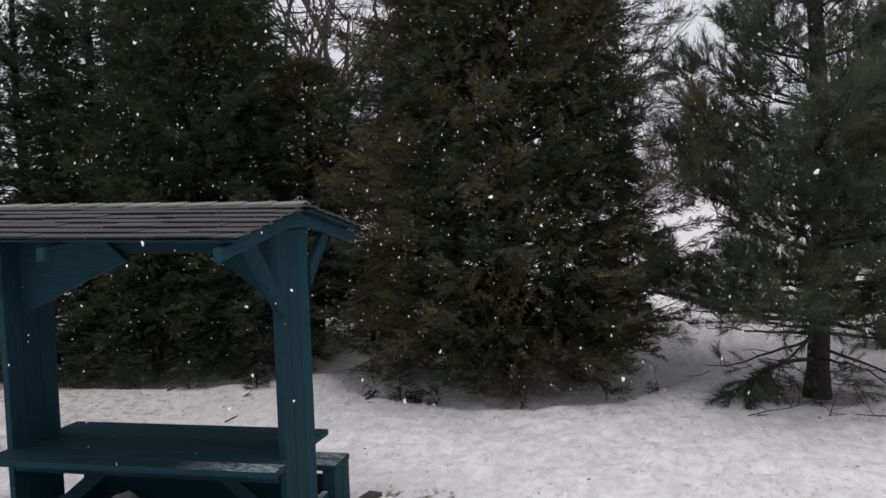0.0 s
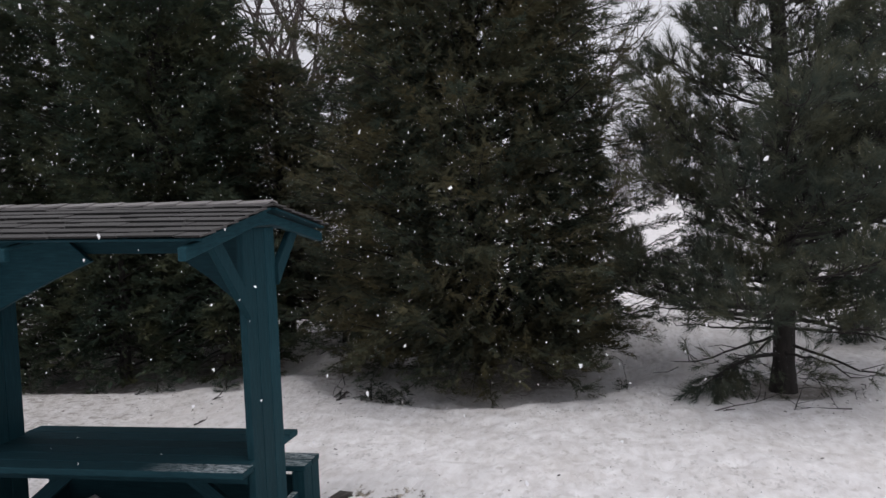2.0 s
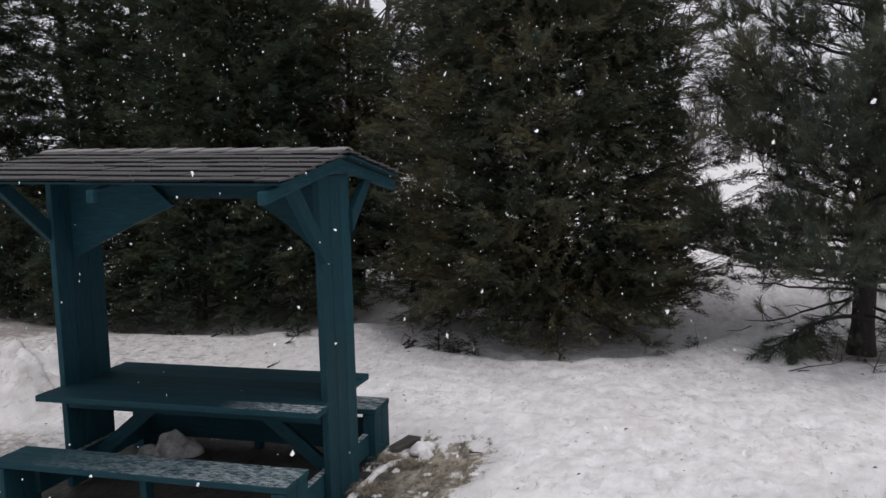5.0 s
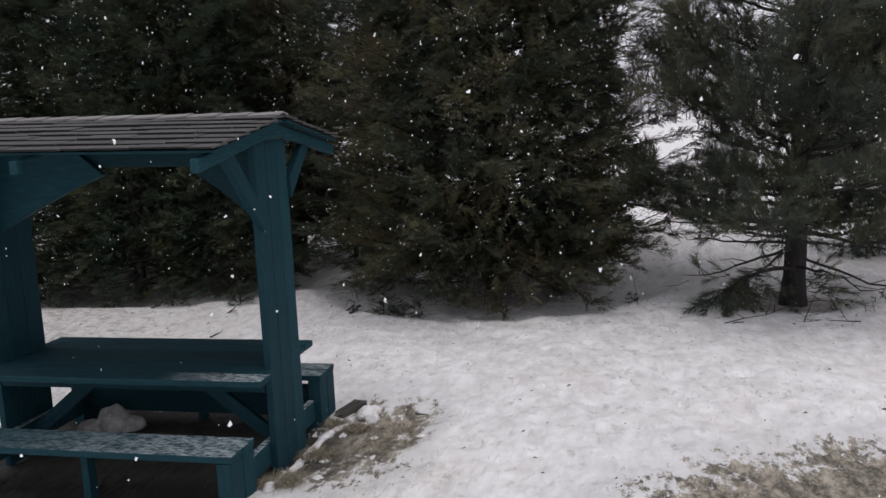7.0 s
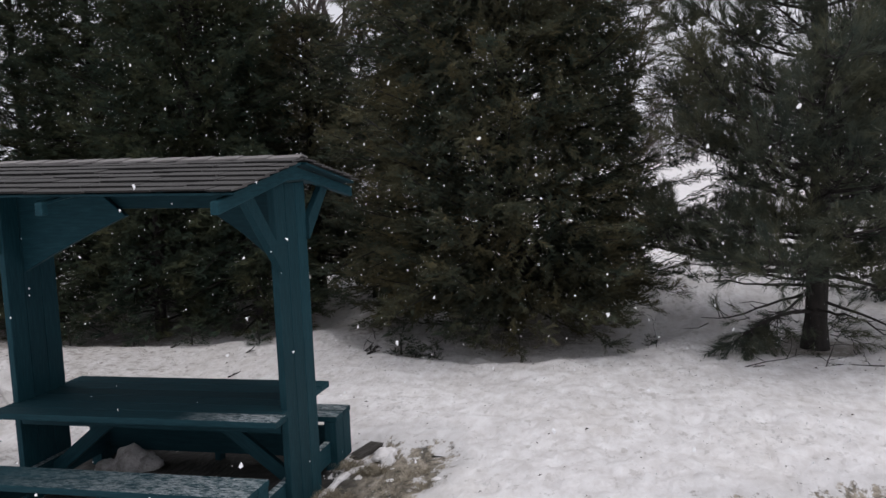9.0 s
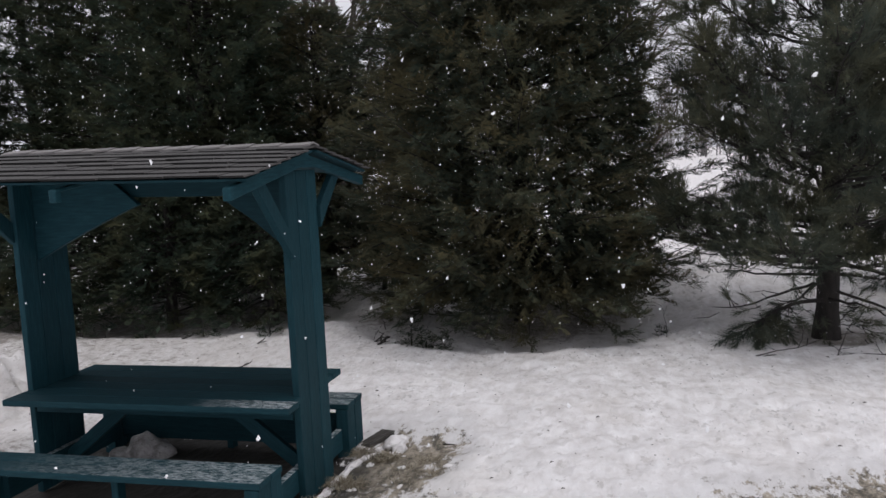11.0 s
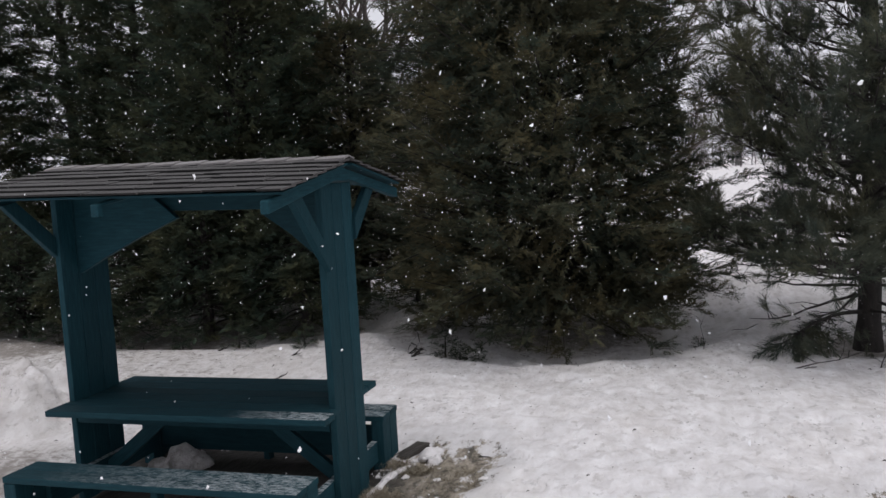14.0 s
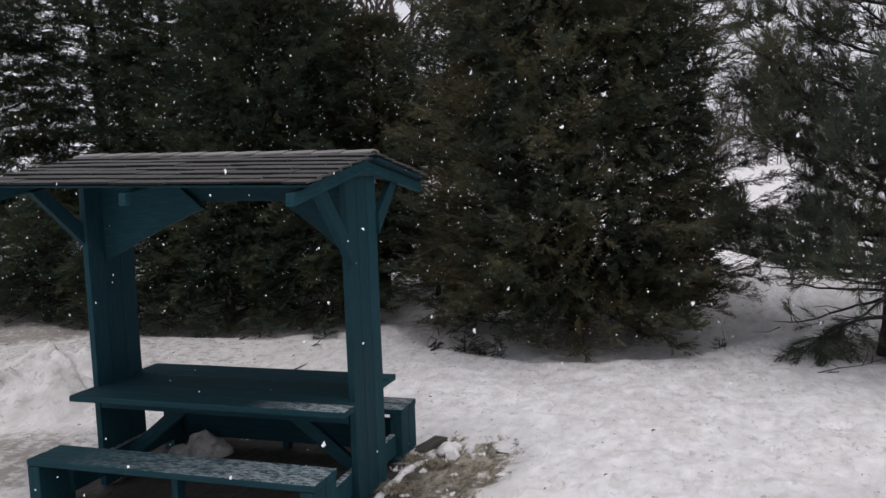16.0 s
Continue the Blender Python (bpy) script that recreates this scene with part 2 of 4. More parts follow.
def stone_material():
    mat, nt, bs = material("wet_stone", 0.5)
    big, fine = noise_tex(nt, 7.0, 5, 0.65, coords(nt)), noise_tex(nt, 60.0, 5, 0.7, coords(nt))
    col = mix(nt, 0.5, ramp(nt, big, [(0.3, (0.028, 0.026, 0.025)), (0.7, (0.080, 0.071, 0.064))]), ramp(nt, fine, [(0.3, (0.024, 0.022, 0.021)), (0.75, (0.105, 0.094, 0.084))]))
    nt.links.new(col, bs.inputs["Base Color"])
    bump(nt, bs, fine, 0.5, 0.004)
    return mat


STONE = stone_material()


# ---- mesh helpers ----
def part(name, bm, mat, parent=None, label=""):
    me = bpy.data.meshes.new(name)
    bm.to_mesh(me)
    bm.free()
    me.materials.append(mat)
    ob = new(name, me)
    ob.parent = parent
    return tagged(ob, label)


def empty(name, x=0, y=0, z=0):
    ob = new(name)
    ob.location = (x, y, z)
    return ob


def board(size, bevel=0.005, wear=0.0):
    """A plank of that size with rounded edges, centred on its origin."""
    bm = bmesh.new()
    bmesh.ops.create_cube(bm, size=1)
    bmesh.ops.scale(bm, vec=size, verts=bm.verts)
    if bevel:
        bmesh.ops.bevel(bm, geom=list(bm.edges), offset=bevel, segments=2, affect="EDGES", profile=0.6)
    if wear:
        for v in bm.verts:
            v.co += Vector((random.uniform(-wear, wear), random.uniform(-wear, wear), random.uniform(-wear, wear)))
    return bm


def plate(outline, thickness, axis):
    """A plank cut to an outline; axis x: the outline is (y, z); axis y: it is (x, z). Centred on its own plane."""
    bm = bmesh.new()
    turn = (lambda p, d: (d, p[0], p[1])) if axis == "x" else (lambda p, d: (p[0], d, p[1]))
    lo = [bm.verts.new(turn(p, -thickness / 2)) for p in outline]
    hi = [bm.verts.new(turn(p, thickness / 2)) for p in outline]
    bm.faces.new(lo), bm.faces.new(hi)
    for i in range(len(outline)):
        j = (i + 1) % len(outline)
        bm.faces.new((lo[i], lo[j], hi[j], hi[i]))
    bmesh.ops.recalc_face_normals(bm, faces=bm.faces)
    bmesh.ops.bevel(bm, geom=list(bm.edges), offset=0.004, segments=1, affect="EDGES")
    return bm


def mesh_from_arrays(name, verts, faces, mat, smooth=False):
    """verts (n, 3); faces (m, 3) or (m, 4)."""
    me = bpy.data.meshes.new(name)
    k = faces.shape[1]
    me.vertices.add(len(verts))
    me.vertices.foreach_set("co", np.asarray(verts, np.float32).ravel())
    me.loops.add(faces.size)
    me.loops.foreach_set("vertex_index", faces.astype(np.int32).ravel())
    me.polygons.add(len(faces))
    me.polygons.foreach_set("loop_start", np.arange(0, faces.size, k, dtype=np.int32))
    me.polygons.foreach_set("use_smooth", np.full(len(faces), smooth))
    me.update(calc_edges=True)
    me.materials.append(mat)
    return me


def scatter(template_v, template_f, places, ways, ups, scales):
    """Copies of a small template, its +x laid along ways and its +z near ups, as one pair of arrays."""
    x = ways / np.linalg.norm(ways, axis=1, keepdims=True)
    y = np.cross(ups, x)
    y /= np.linalg.norm(y, axis=1, keepdims=True) + 1e-9
    z = np.cross(x, y)
    rot = np.stack([x, y, z], axis=2)
    v = np.einsum("nij,kj->nki", rot, template_v) * scales[:, None, None] + places[:, None, :]
    f = template_f[None] + (np.arange(len(places)) * len(template_v))[:, None, None]
    return v.reshape(-1, 3), f.reshape(-1, template_f.shape[1])


def limbs_mesh(name, paths, mat, sides=6):
    """Tapered limbs: each path is a list of (point, radius)."""
    vs, fs, base = [], [], 0
    for path in paths:
        pts = [Vector(p) for p, r in path]
        for i, (p, r) in enumerate(path):
            d = (pts[min(i + 1, len(pts) - 1)] - pts[max(i - 1, 0)])
            d = d.normalized() if d.length > 1e-6 else Vector((0, 0, 1))
            a = d.orthogonal().normalized()
            b = d.cross(a)
            for k in range(sides):
                w = 2 * math.pi * k / sides
                vs.append(pts[i] + (a * math.cos(w) + b * math.sin(w)) * r)
        for i in range(len(path) - 1):
            for k in range(sides):
                q = base + i * sides
                fs.append((q + k, q + (k + 1) % sides, q + sides + (k + 1) % sides, q + sides + k))
        base += len(path) * sides
    return mesh_from_arrays(name, np.array([tuple(v) for v in vs]), np.array(fs), mat, True)


# ---- ground ----
def bump_noise(x, y, scale, seed=0.0):
    return noise.noise(Vector((x * scale, y * scale, seed)))


def smooth(a, b, t):
    t = min(1.0, max(0.0, (t - a) / (b - a)))
    return t * t * (3 - 2 * t)


def spot(x, y, cx, cy, rx, ry):
    return max(0.0, 1.0 - ((x - cx) / rx) ** 2 - ((y - cy) / ry) ** 2)


def bareness(x, y):
    w = 0.18 * bump_noise(x, y, 2.3, 7)
    a = spot(x + w, y - w, 4.42, -0.95, 2.12, 2.06)
    b = spot(x + 2 * w, y + 2 * w, 1.22, 0.32, 0.62, 1.20)
    # bare ground under the table, drawn wide to carry the painted shade
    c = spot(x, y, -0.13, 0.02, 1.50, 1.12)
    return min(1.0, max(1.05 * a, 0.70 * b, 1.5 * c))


def ground_height(x, y):
    z = 0.14
    z += 0.05 * bump_noise(x, y, 0.35, 3) + 0.025 * bump_noise(x, y, 1.1, 5)
    near = math.exp(-((x - 2) ** 2 + (y - 2) ** 2) / 120.0)
    if near > 0.02:
        z += near * (0.016 * bump_noise(x, y, 2.4, 9) + 0.016 * bump_noise(x, y, 5.3, 11) + 0.010 * bump_noise(x, y, 10.0, 13) + 0.004 * bump_noise(x, y, 19.0, 14))
    z += 0.10 * smooth(2.5, 5.0, y) * smooth(14, 7, y)
    heap = smooth(0.0, 0.55, spot(x + 0.25 * bump_noise(x, y, 1.3, 27), y + 0.25 * bump_noise(x, y, 1.3, 29), -3.75, 1.15, 1.75, 1.05))
    z += heap * (0.27 + 0.22 * bump_noise(x, y, 1.7, 17) + 0.20 * bump_noise(x, y, 3.9, 19) + 0.11 * bump_noise(x, y, 8.3, 23))
    z += 0.35 * math.exp(-((x - 3.4) / 1.3) ** 2 - ((y - 7.4) / 1.5) ** 2)
    z -= 0.15 * smooth(0.0, 0.45, spot(x, y, 1.25, 5.30, 2.35, 2.05)) + 0.14 * smooth(0.0, 0.5, spot(x, y, -3.6, 5.6, 3.6, 1.9))
    z -= 0.10 * smooth(0.0, 0.6, spot(x, y, 4.5, 4.5, 0.9, 0.9))
    z += 0.13 * math.exp(-((x + 0.35) / 0.5) ** 2 - ((y - 5.6) / 1.3) ** 2)
    z -= 0.05 * smooth(0.2, 0.8, bareness(x, y))
    return z


def spaced(lo, hi, step, far):
    inner = list(np.arange(lo, hi + step / 2, step))
    out, d, s = [], 0.0, step
    while d < far:
        s *= 1.22
        d += s
        out.append(d)
    return np.array([lo - d for d in reversed(out)] + inner + [hi + d for d in out])


def make_ground():
    xs, ys = spaced(-5.0, 6.0, 0.030, 600), spaced(-2.2, 4.4, 0.034, 700)
    nx, ny = len(xs), len(ys)
    verts = np.array([(x, y, ground_height(x, y)) for y in ys for x in xs])
    i = np.arange((ny - 1) * (nx - 1))
    q = i // (nx - 1) * nx + i % (nx - 1)
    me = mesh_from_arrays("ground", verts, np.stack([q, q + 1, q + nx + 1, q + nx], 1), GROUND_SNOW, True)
    # hollows trodden into the old snow
    rng = np.random.default_rng(21)
    for _ in range(380):
        cx, cy, r = rng.uniform(-5, 7), rng.uniform(-2.2, 4.0), rng.uniform(0.04, 0.11)
        d2 = ((verts[:, 0] - cx) / r) ** 2 + ((verts[:, 1] - cy) / (r * 1.25)) ** 2
        verts[:, 2] += rng.uniform(0.010, 0.034) * (0.35 * np.exp(-d2 / 4.0) - np.exp(-d2))
    me.vertices.foreach_set("co", verts.astype(np.float32).ravel())
    layer = me.attributes.new("bare", "FLOAT", "POINT")
    layer.data.foreach_set("value", np.array([bareness(x, y) for y in ys for x in xs], np.float32))
    # needle litter under the trees; painted shade behind and left of the table
    layer = me.attributes.new("litter_shade", "FLOAT", "POINT")
    layer.data.foreach_set("value", np.array([smooth(0.0, 0.6, max(spot(x, y, -4.9, 5.6, 4.2, 2.15), 0.7 * spot(x, y, 1.5, 5.3, 1.5, 1.65), spot(x, y, 4.5, 4.4, 0.7, 0.5), spot(x, y, -6.4, 4.5, 3.6, 2.1), 0.42 * spot(x, y, -3.4, 3.0, 4.6, 3.4), 0.5 * spot(x, y, -0.3, 5.1, 0.8, 1.3), 0.40 * spot(x, y, -3.4, 0.9, 2.4, 2.0), 0.55 * spot(x, y, -1.9, -0.1, 1.3, 1.1))) for y in ys for x in xs], np.float32))
    # where the table's shade is put into the soil colour
    layer = me.attributes.new("shaded_earth", "FLOAT", "POINT")
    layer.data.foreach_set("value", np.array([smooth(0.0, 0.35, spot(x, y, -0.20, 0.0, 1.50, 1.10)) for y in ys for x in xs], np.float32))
    return tagged(new("ground", me), "trampled old snow with patches of dead grass showing through", "ground", kind="structure")


make_ground()


# ---- picnic table with a shingled roof ----
X0, X1 = -0.972, 0.893
XC = (X0 + X1) / 2
EAVE, EAVE_Z, RIDGE_Z = 0.90, 2.045, 2.195
ROOF_L, ROOF_R = -1.10, 1.005


def placed(ob, x, y, z, rx=0, ry=0, rz=0):
    ob.matrix_basis = pose(x, y, z, rx, ry, rz)
    return ob


def make_table():
    table = tagged(empty("picnic_table", XC, 0, 0.08), "dark teal painted wooden picnic table under its own shingled roof", "picnic table")

    def add(name, bm, mat, x, y, z, label="", parent=None, rx=0, ry=0, rz=0):
        ob = part(name, bm, mat, parent or table, label)
        if parent is None:
            x, z = x - XC, z - 0.08
        return placed(ob, x, y, z, rx, ry, rz)

    # tabletop: six planks, the middle ones notched round the posts
    for i in range(6):
        y = -0.4425 + 0.1475 * (i + 0.5)
        short = 0.10 if abs(y) < 0.2 else 0.0
        add("tabletop_board", board((X1 - X0 - short + (0.028 if i == 0 else 0.0), 0.144, 0.040), 0.008), PAINT_TOP_FRONT if i == 0 else PAINT_TOP, XC + (0.014 if i == 0 else 0.0), y, 0.731, rz=random.uniform(-0.1, 0.1))
    for sx in (X0 + 0.12, XC, X1 - 0.12):
        add("cleat", board((0.045, 0.34, 0.09), 0.004), PAINT_Y, sx, 0, 0.665)
    for sy in (-0.33, 0.33):
        add("apron", board((X1 - X0 - 0.10, 0.04, 0.10), 0.004), PAINT_X, XC, sy * 0.6, 0.660)
    # posts of three upright planks
    for px in (X0 + 0.022, X1 - 0.022):
        for i in range(3):
            add("post_board", board((0.042, 0.1450, 1.98), 0.006), PAINT_Z, px, (i - 1) * 0.1495, 1.07)
    # foot beams, benches
    for px in (X0 + 0.065, X1 - 0.065):
        add("foot_beam", board((0.045, 1.10, 0.14), 0.006), PAINT_FOOT, px, 0, 0.245)
    for side in (-1, 1):
        bench = add("bench", board((1.90, 0.138, 0.040), 0.008), PAINT_BENCH, XC - 0.02 + (0.012 if side > 0 else 0.0), side * 0.57, 0.432 + (0.036 if side > 0 else 0.0))
        placed(part("seat_board", board((1.90, 0.138, 0.040), 0.008), PAINT_BENCH, bench), 0, side * 0.142, 0.002)
        for lx in (-0.905, 0.90):
            for k in (0, 1):
                placed(part("leg", board((0.085, 0.136, 0.40), 0.006), PAINT_Z, bench), lx, side * 0.142 * k, -0.22)
        placed(part("middle_leg", board((0.045, 0.07, 0.40), 0.005), PAINT_Z, bench), 0.0, side * 0.07, -0.22)
        if side > 0:
            placed(part("skirt_board", board((1.70, 0.035, 0.22), 0.004), PAINT_X, bench), 0, side * 0.03, -0.185)
    # braces under the tabletop
    for s in (-1, 1):
        add("table_brace", board((0.78, 0.04, 0.085), 0.004), PAINT_X, XC + s * 0.56, 0, 0.46, ry=s * 38)
    # ridge-wise middle beam with cut knee plates; the whole roof leans a little
    def lean(x):
        return (1.0 - x) * 0.024

    tilt = math.degrees(math.atan(0.024))
    add("middle_beam", board((1.75, 0.042, 0.15), 0.004), PAINT_X, XC, 0.005, 1.985 + lean(XC), ry=tilt)
    left = [(-0.90, 1.555), (-0.675, 1.665), (-0.42, 1.78), (-0.13, 1.895), (-0.30, 2.04), (-0.90, 2.06)]
    right = [(0.90, 1.50), (0.86, 1.58), (0.77, 1.66), (0.63, 1.78), (0.47, 1.89), (0.60, 2.01), (0.90, 2.01)]
    for cut in (left, right):
        add("knee_plate", plate([(a, b - 1.8) for a, b in cut], 0.042, "y"), PAINT_X, XC, -0.040, 1.8)
    # rafters at both ends with their front and back knee braces, one pair between
    for gx, mid in ((X0 - 0.026, 2.070), (-0.06, 2.09), (X1 + 0.026, 2.070)):
        gable = [(-0.945, 1.930), (-0.945, 1.996), (0, 2.150), (0.945, 1.996), (0.945, 1.930), (0.12, mid), (-0.12, mid)]
        if mid == 2.09:
            gable[4:] = [(0.945, 1.930), (0.900, 1.930), (0.900, 1.985), (0.12, mid), (-0.12, mid), (-0.900, 1.985), (-0.900, 1.930)]
        add("rafter", plate([(a, b - 2.0) for a, b in gable], 0.044, "x"), PAINT_Y, gx, 0, 2.0 + lean(gx))
        for s in (-1, 1):
            if mid == 2.070:
                foot = 1.70 if s > 0 else 1.63 if gx < 0 else 1.55
                flare = 0.08 if s < 0 else 0.0
                knee = [(s * 0.21, foot), (s * 0.21, foot + 0.13), (s * (0.44 + flare), 2.02 - 0.16 * flare), (s * (0.55 + flare), 2.00 - 0.16 * flare)]
                add("knee_brace", plate([(a, b - 1.8) for a, b in knee], 0.042, "x"), PAINT_Z, gx * 0.974, 0, 1.8 + lean(gx))
    # roof
    run, rise = EAVE, RIDGE_Z - EAVE_Z
    slope = math.degrees(math.atan2(rise, run))
    length = math.hypot(run, rise)
    for side in (-1, 1):
        deck = add("roof_slope", board((ROOF_R - ROOF_L - 0.03, length - 0.07, 0.014), 0.003), PAINT_X,
                   (ROOF_L + ROOF_R) / 2, side * run / 2, (EAVE_Z + RIDGE_Z) / 2 - 0.022 + lean((ROOF_L + ROOF_R) / 2), rx=-side * slope, ry=tilt, label="weathered grey shingled roof slope")
        rows = 7
        expo = length / rows
        for r in range(rows):
            x = ROOF_L - (0.17 if r % 2 else 0.0) - random.uniform(0, 0.06)
            while x < ROOF_R:
                w = random.choice((0.30, 0.34, 0.37))
                a, b = max(x, ROOF_L), min(x + w - 0.006, ROOF_R)
                if b - a > 0.03:
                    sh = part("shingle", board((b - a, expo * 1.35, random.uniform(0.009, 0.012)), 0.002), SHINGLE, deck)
                    sh.data.materials.append(SHINGLE_SHADE)
                    # undersides and butts facing the eave get the painted shadow colour
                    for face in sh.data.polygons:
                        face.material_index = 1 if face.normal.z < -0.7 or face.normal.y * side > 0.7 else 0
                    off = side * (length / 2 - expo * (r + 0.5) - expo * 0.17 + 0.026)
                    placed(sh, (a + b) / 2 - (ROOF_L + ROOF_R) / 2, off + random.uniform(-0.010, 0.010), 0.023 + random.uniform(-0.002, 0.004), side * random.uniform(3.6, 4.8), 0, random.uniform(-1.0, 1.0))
                x += w
    x = ROOF_L
    while x < ROOF_R - 0.02:
        w = min(0.19, ROOF_R - x)
        cap = bmesh.new()
        prof = [(-0.075, -0.016), (0, 0.0), (0.075, -0.016), (0.075, -0.026), (0, -0.010), (-0.075, -0.026)]
        lo = [cap.verts.new((-w / 2 - 0.02, p, q)) for p, q in prof]
        hi = [cap.verts.new((w / 2, p, q + 0.008)) for p, q in prof]
        for i in range(6):
            j = (i + 1) % 6
            cap.faces.new((lo[i], lo[j], hi[j], hi[i]))
        cap.faces.new((hi[0], hi[1], hi[4], hi[5])), cap.faces.new((hi[1], hi[2], hi[3], hi[4]))
        cap.faces.new((lo[0], lo[1], lo[4], lo[5])), cap.faces.new((lo[1], lo[2], lo[3], lo[4]))
        bmesh.ops.recalc_face_normals(cap, faces=cap.faces)
        add("ridge_cap", cap, RIDGE_FROST, x + w / 2, 0, RIDGE_Z + 0.018 + lean(x + w / 2), ry=tilt)
        x += w
    return table


make_table()


# ---- evergreens ----
def spray_template(rng):
    """One feathery cedar spray: a stem with short drooping side fronds."""
    v, f = [], []

    def leaf(x, ang, l, w, dz):
        c, s = math.cos(ang), math.sin(ang)
        b = len(v)
        for px, py, pz in ((0, -w, 0), (0, w, 0), (l, 0, dz)):
            v.append((x + px * c - py * s, px * s + py * c, pz))
        f.append((b, b + 1, b + 2))

    for i in range(5):
        x = 0.04 + 0.17 * i
        side = 1 if i % 2 else -1
        leaf(x, side * rng.uniform(0.40, 0.85), 0.46 - 0.05 * i + rng.uniform(-0.08, 0.06), 0.044, rng.uniform(-0.14, 0.14))
        leaf(x + 0.05, -side * rng.uniform(0.3, 0.9), 0.38 - 0.035 * i + rng.uniform(-0.08, 0.06), 0.042, rng.uniform(-0.16, 0.16))
    leaf(0.0, 0, 1.0, 0.03, 0.02)
    return np.array(v), np.array(f)


def scatter_mixed(templates, rng, places, ways, ups, scales):
    vs, fs, base = [], [], 0
    which = rng.integers(0, len(templates), len(places))
    for k, (tv, tf) in enumerate(templates):
        m = which == k
        v, f = scatter(tv, tf, places[m], ways[m], ups[m], scales[m])
        vs.append(v), fs.append(f + base)
        base += len(v)
    return np.concatenate(vs), np.concatenate(fs)


def joined(name, me, parent, label=""):
    ob = new(name, me)
    ob.parent = parent
    return tagged(ob, label, kind="stuff")


def cedar(name, height, radius, low, limbs, label, seed, size=0.105, dense=1.0, gaps=0.0, taper=0.5, skirt=0.8, core=0, sprays=None):
    """A cedar: straight trunk, boughs that rise outwards, and on each bough flat plumes of feathery sprays."""
    rng = np.random.default_rng(seed)
    tree = tagged(empty(name), label, "tree")
    trunk = [((0.04 * math.sin(h), 0.03 * math.cos(1.7 * h), h), 0.12 * min(1.0, height / 4) * (1 - h / height) + 0.012 * min(1.0, height / 2)) for h in np.linspace(-0.25 * min(1.0, height), height * 0.97, 14)]
    ob = new("trunk", limbs_mesh("trunk", [trunk], BARK, 9))
    ob.parent = tree

    def crown_radius(z):
        u = min(1.0, max(0.0, (z - low) / (height - low)))
        foot = min(1.0, max(z - low, 0.004) / skirt) ** 0.19
        return radius * foot * max(0.02, 1 - u) ** taper

    paths, places, ways, ups, scales = [], [], [], [], []
    seen = min(height * 0.97, 5.2)
    for i in range(limbs):
        high = i % 6 == 5 and height > 5.5
        zt = rng.uniform(5.0, 0.97 * height) if high else low + 0.02 + (seen - low) * (i / limbs) ** 1.22
        az = i * 2.39996 + rng.uniform(-0.4, 0.4)
        ring = Vector((math.cos(az), math.sin(az), 0))
        if gaps and noise.noise(ring * 2.2 + Vector((0, 0, zt * 0.8 + seed))) > 0.35 - gaps:
            continue
        lump = 1.0 + 0.22 * noise.noise(ring * 1.6 + Vector((0, 0, zt * 1.1 + seed))) + 0.22 * noise.noise(ring * 3.4 + Vector((0, 0, zt * 2.4 + seed)))
        reach = crown_radius(zt) * min(1.16, lump * rng.uniform(0.80, 1.06))
        droop = zt < low + 0.9
        z0 = zt + rng.uniform(0.05, 0.45) * min(1.0, reach) if droop else max(0.3, zt - reach * rng.uniform(0.1, 0.45))
        d = np.array((math.cos(az), math.sin(az), 0.0))
        side = np.array((-d[1], d[0], 0.0))
        bend = rng.normal(0, 0.10)
        curl = rng.uniform(-0.05, 0.10)

        def along(q):
            return d * reach * q + side * bend * reach * q * q + np.array((0, 0, z0 + (zt - z0) * q ** 1.3 + curl * reach * math.sin(math.pi * q)))

        paths.append([(tuple(along(k / 6)), (0.020 * (1 - k / 6) * (1 - 0.5 * z0 / height) + 0.003) * min(1.0, height / 2)) for k in range(7)])
        hind = d[1] > 0.25
        share = dense * (0.27 if high or hind else 1.0)
        grow = 1.5 if high or hind else 1.0
        for _ in range(max(4, int(reach * 24 * share))):
            q = 1 - 0.74 * rng.random() ** 1.25
            root = along(q)
            length = (0.15 + 0.34 * (1 - q)) * rng.uniform(0.65, 1.2) * min(1.0, 0.35 + reach / 1.6)
            w = d * rng.uniform(0.45, 1.0) + side * rng.uniform(-0.95, 0.95) + np.array((0, 0, rng.uniform(-0.22, 0.34)))
            w /= np.linalg.norm(w)
            face = np.array((0, 0, 1.0)) + rng.normal(0, 0.28, 3)
            cross = np.cross(face, w)
            n = int(length / (0.042 * grow)) + 2
            e = (np.arange(n) + rng.random(n)) / n
            turn = rng.uniform(0.25, 0.75, n) * np.where(np.arange(n) % 2, 1, -1)
            p = root + w * (length * e)[:, None] + np.array((0, 0, 1.0)) * (0.05 * e * e - 0.03 * e)[:, None] + rng.normal(0, 0.014, (n, 3))
            places.append(p)
            ways.append(w + cross * turn[:, None] * (1.1 - e)[:, None] + rng.normal(0, 0.20, (n, 3)))
            ups.append(face + rng.normal(0, 0.22, (n, 3)))
            scales.append(size * grow * rng.uniform(0.65, 1.25, n) * (1.1 - 0.25 * e))
    joined("inner_branching", limbs_mesh("inner_branching", paths, BARK, 4), tree, "dark brown inner branches")
    places, ways, ups, scales = (np.concatenate(k) for k in (places, ways, ups, scales))
    # large old sprays fill the shaded inside
    if core:
        az, zc = rng.uniform(0, 2 * math.pi, core), low + 0.30 + (min(0.9 * height, 6.0) - low) * rng.random(core)
        rc = np.array([crown_radius(z) for z in zc]) * np.sqrt(rng.uniform(0.02, 0.46, core))
        places = np.concatenate([places, np.stack([rc * np.cos(az), rc * np.sin(az), zc], 1)])
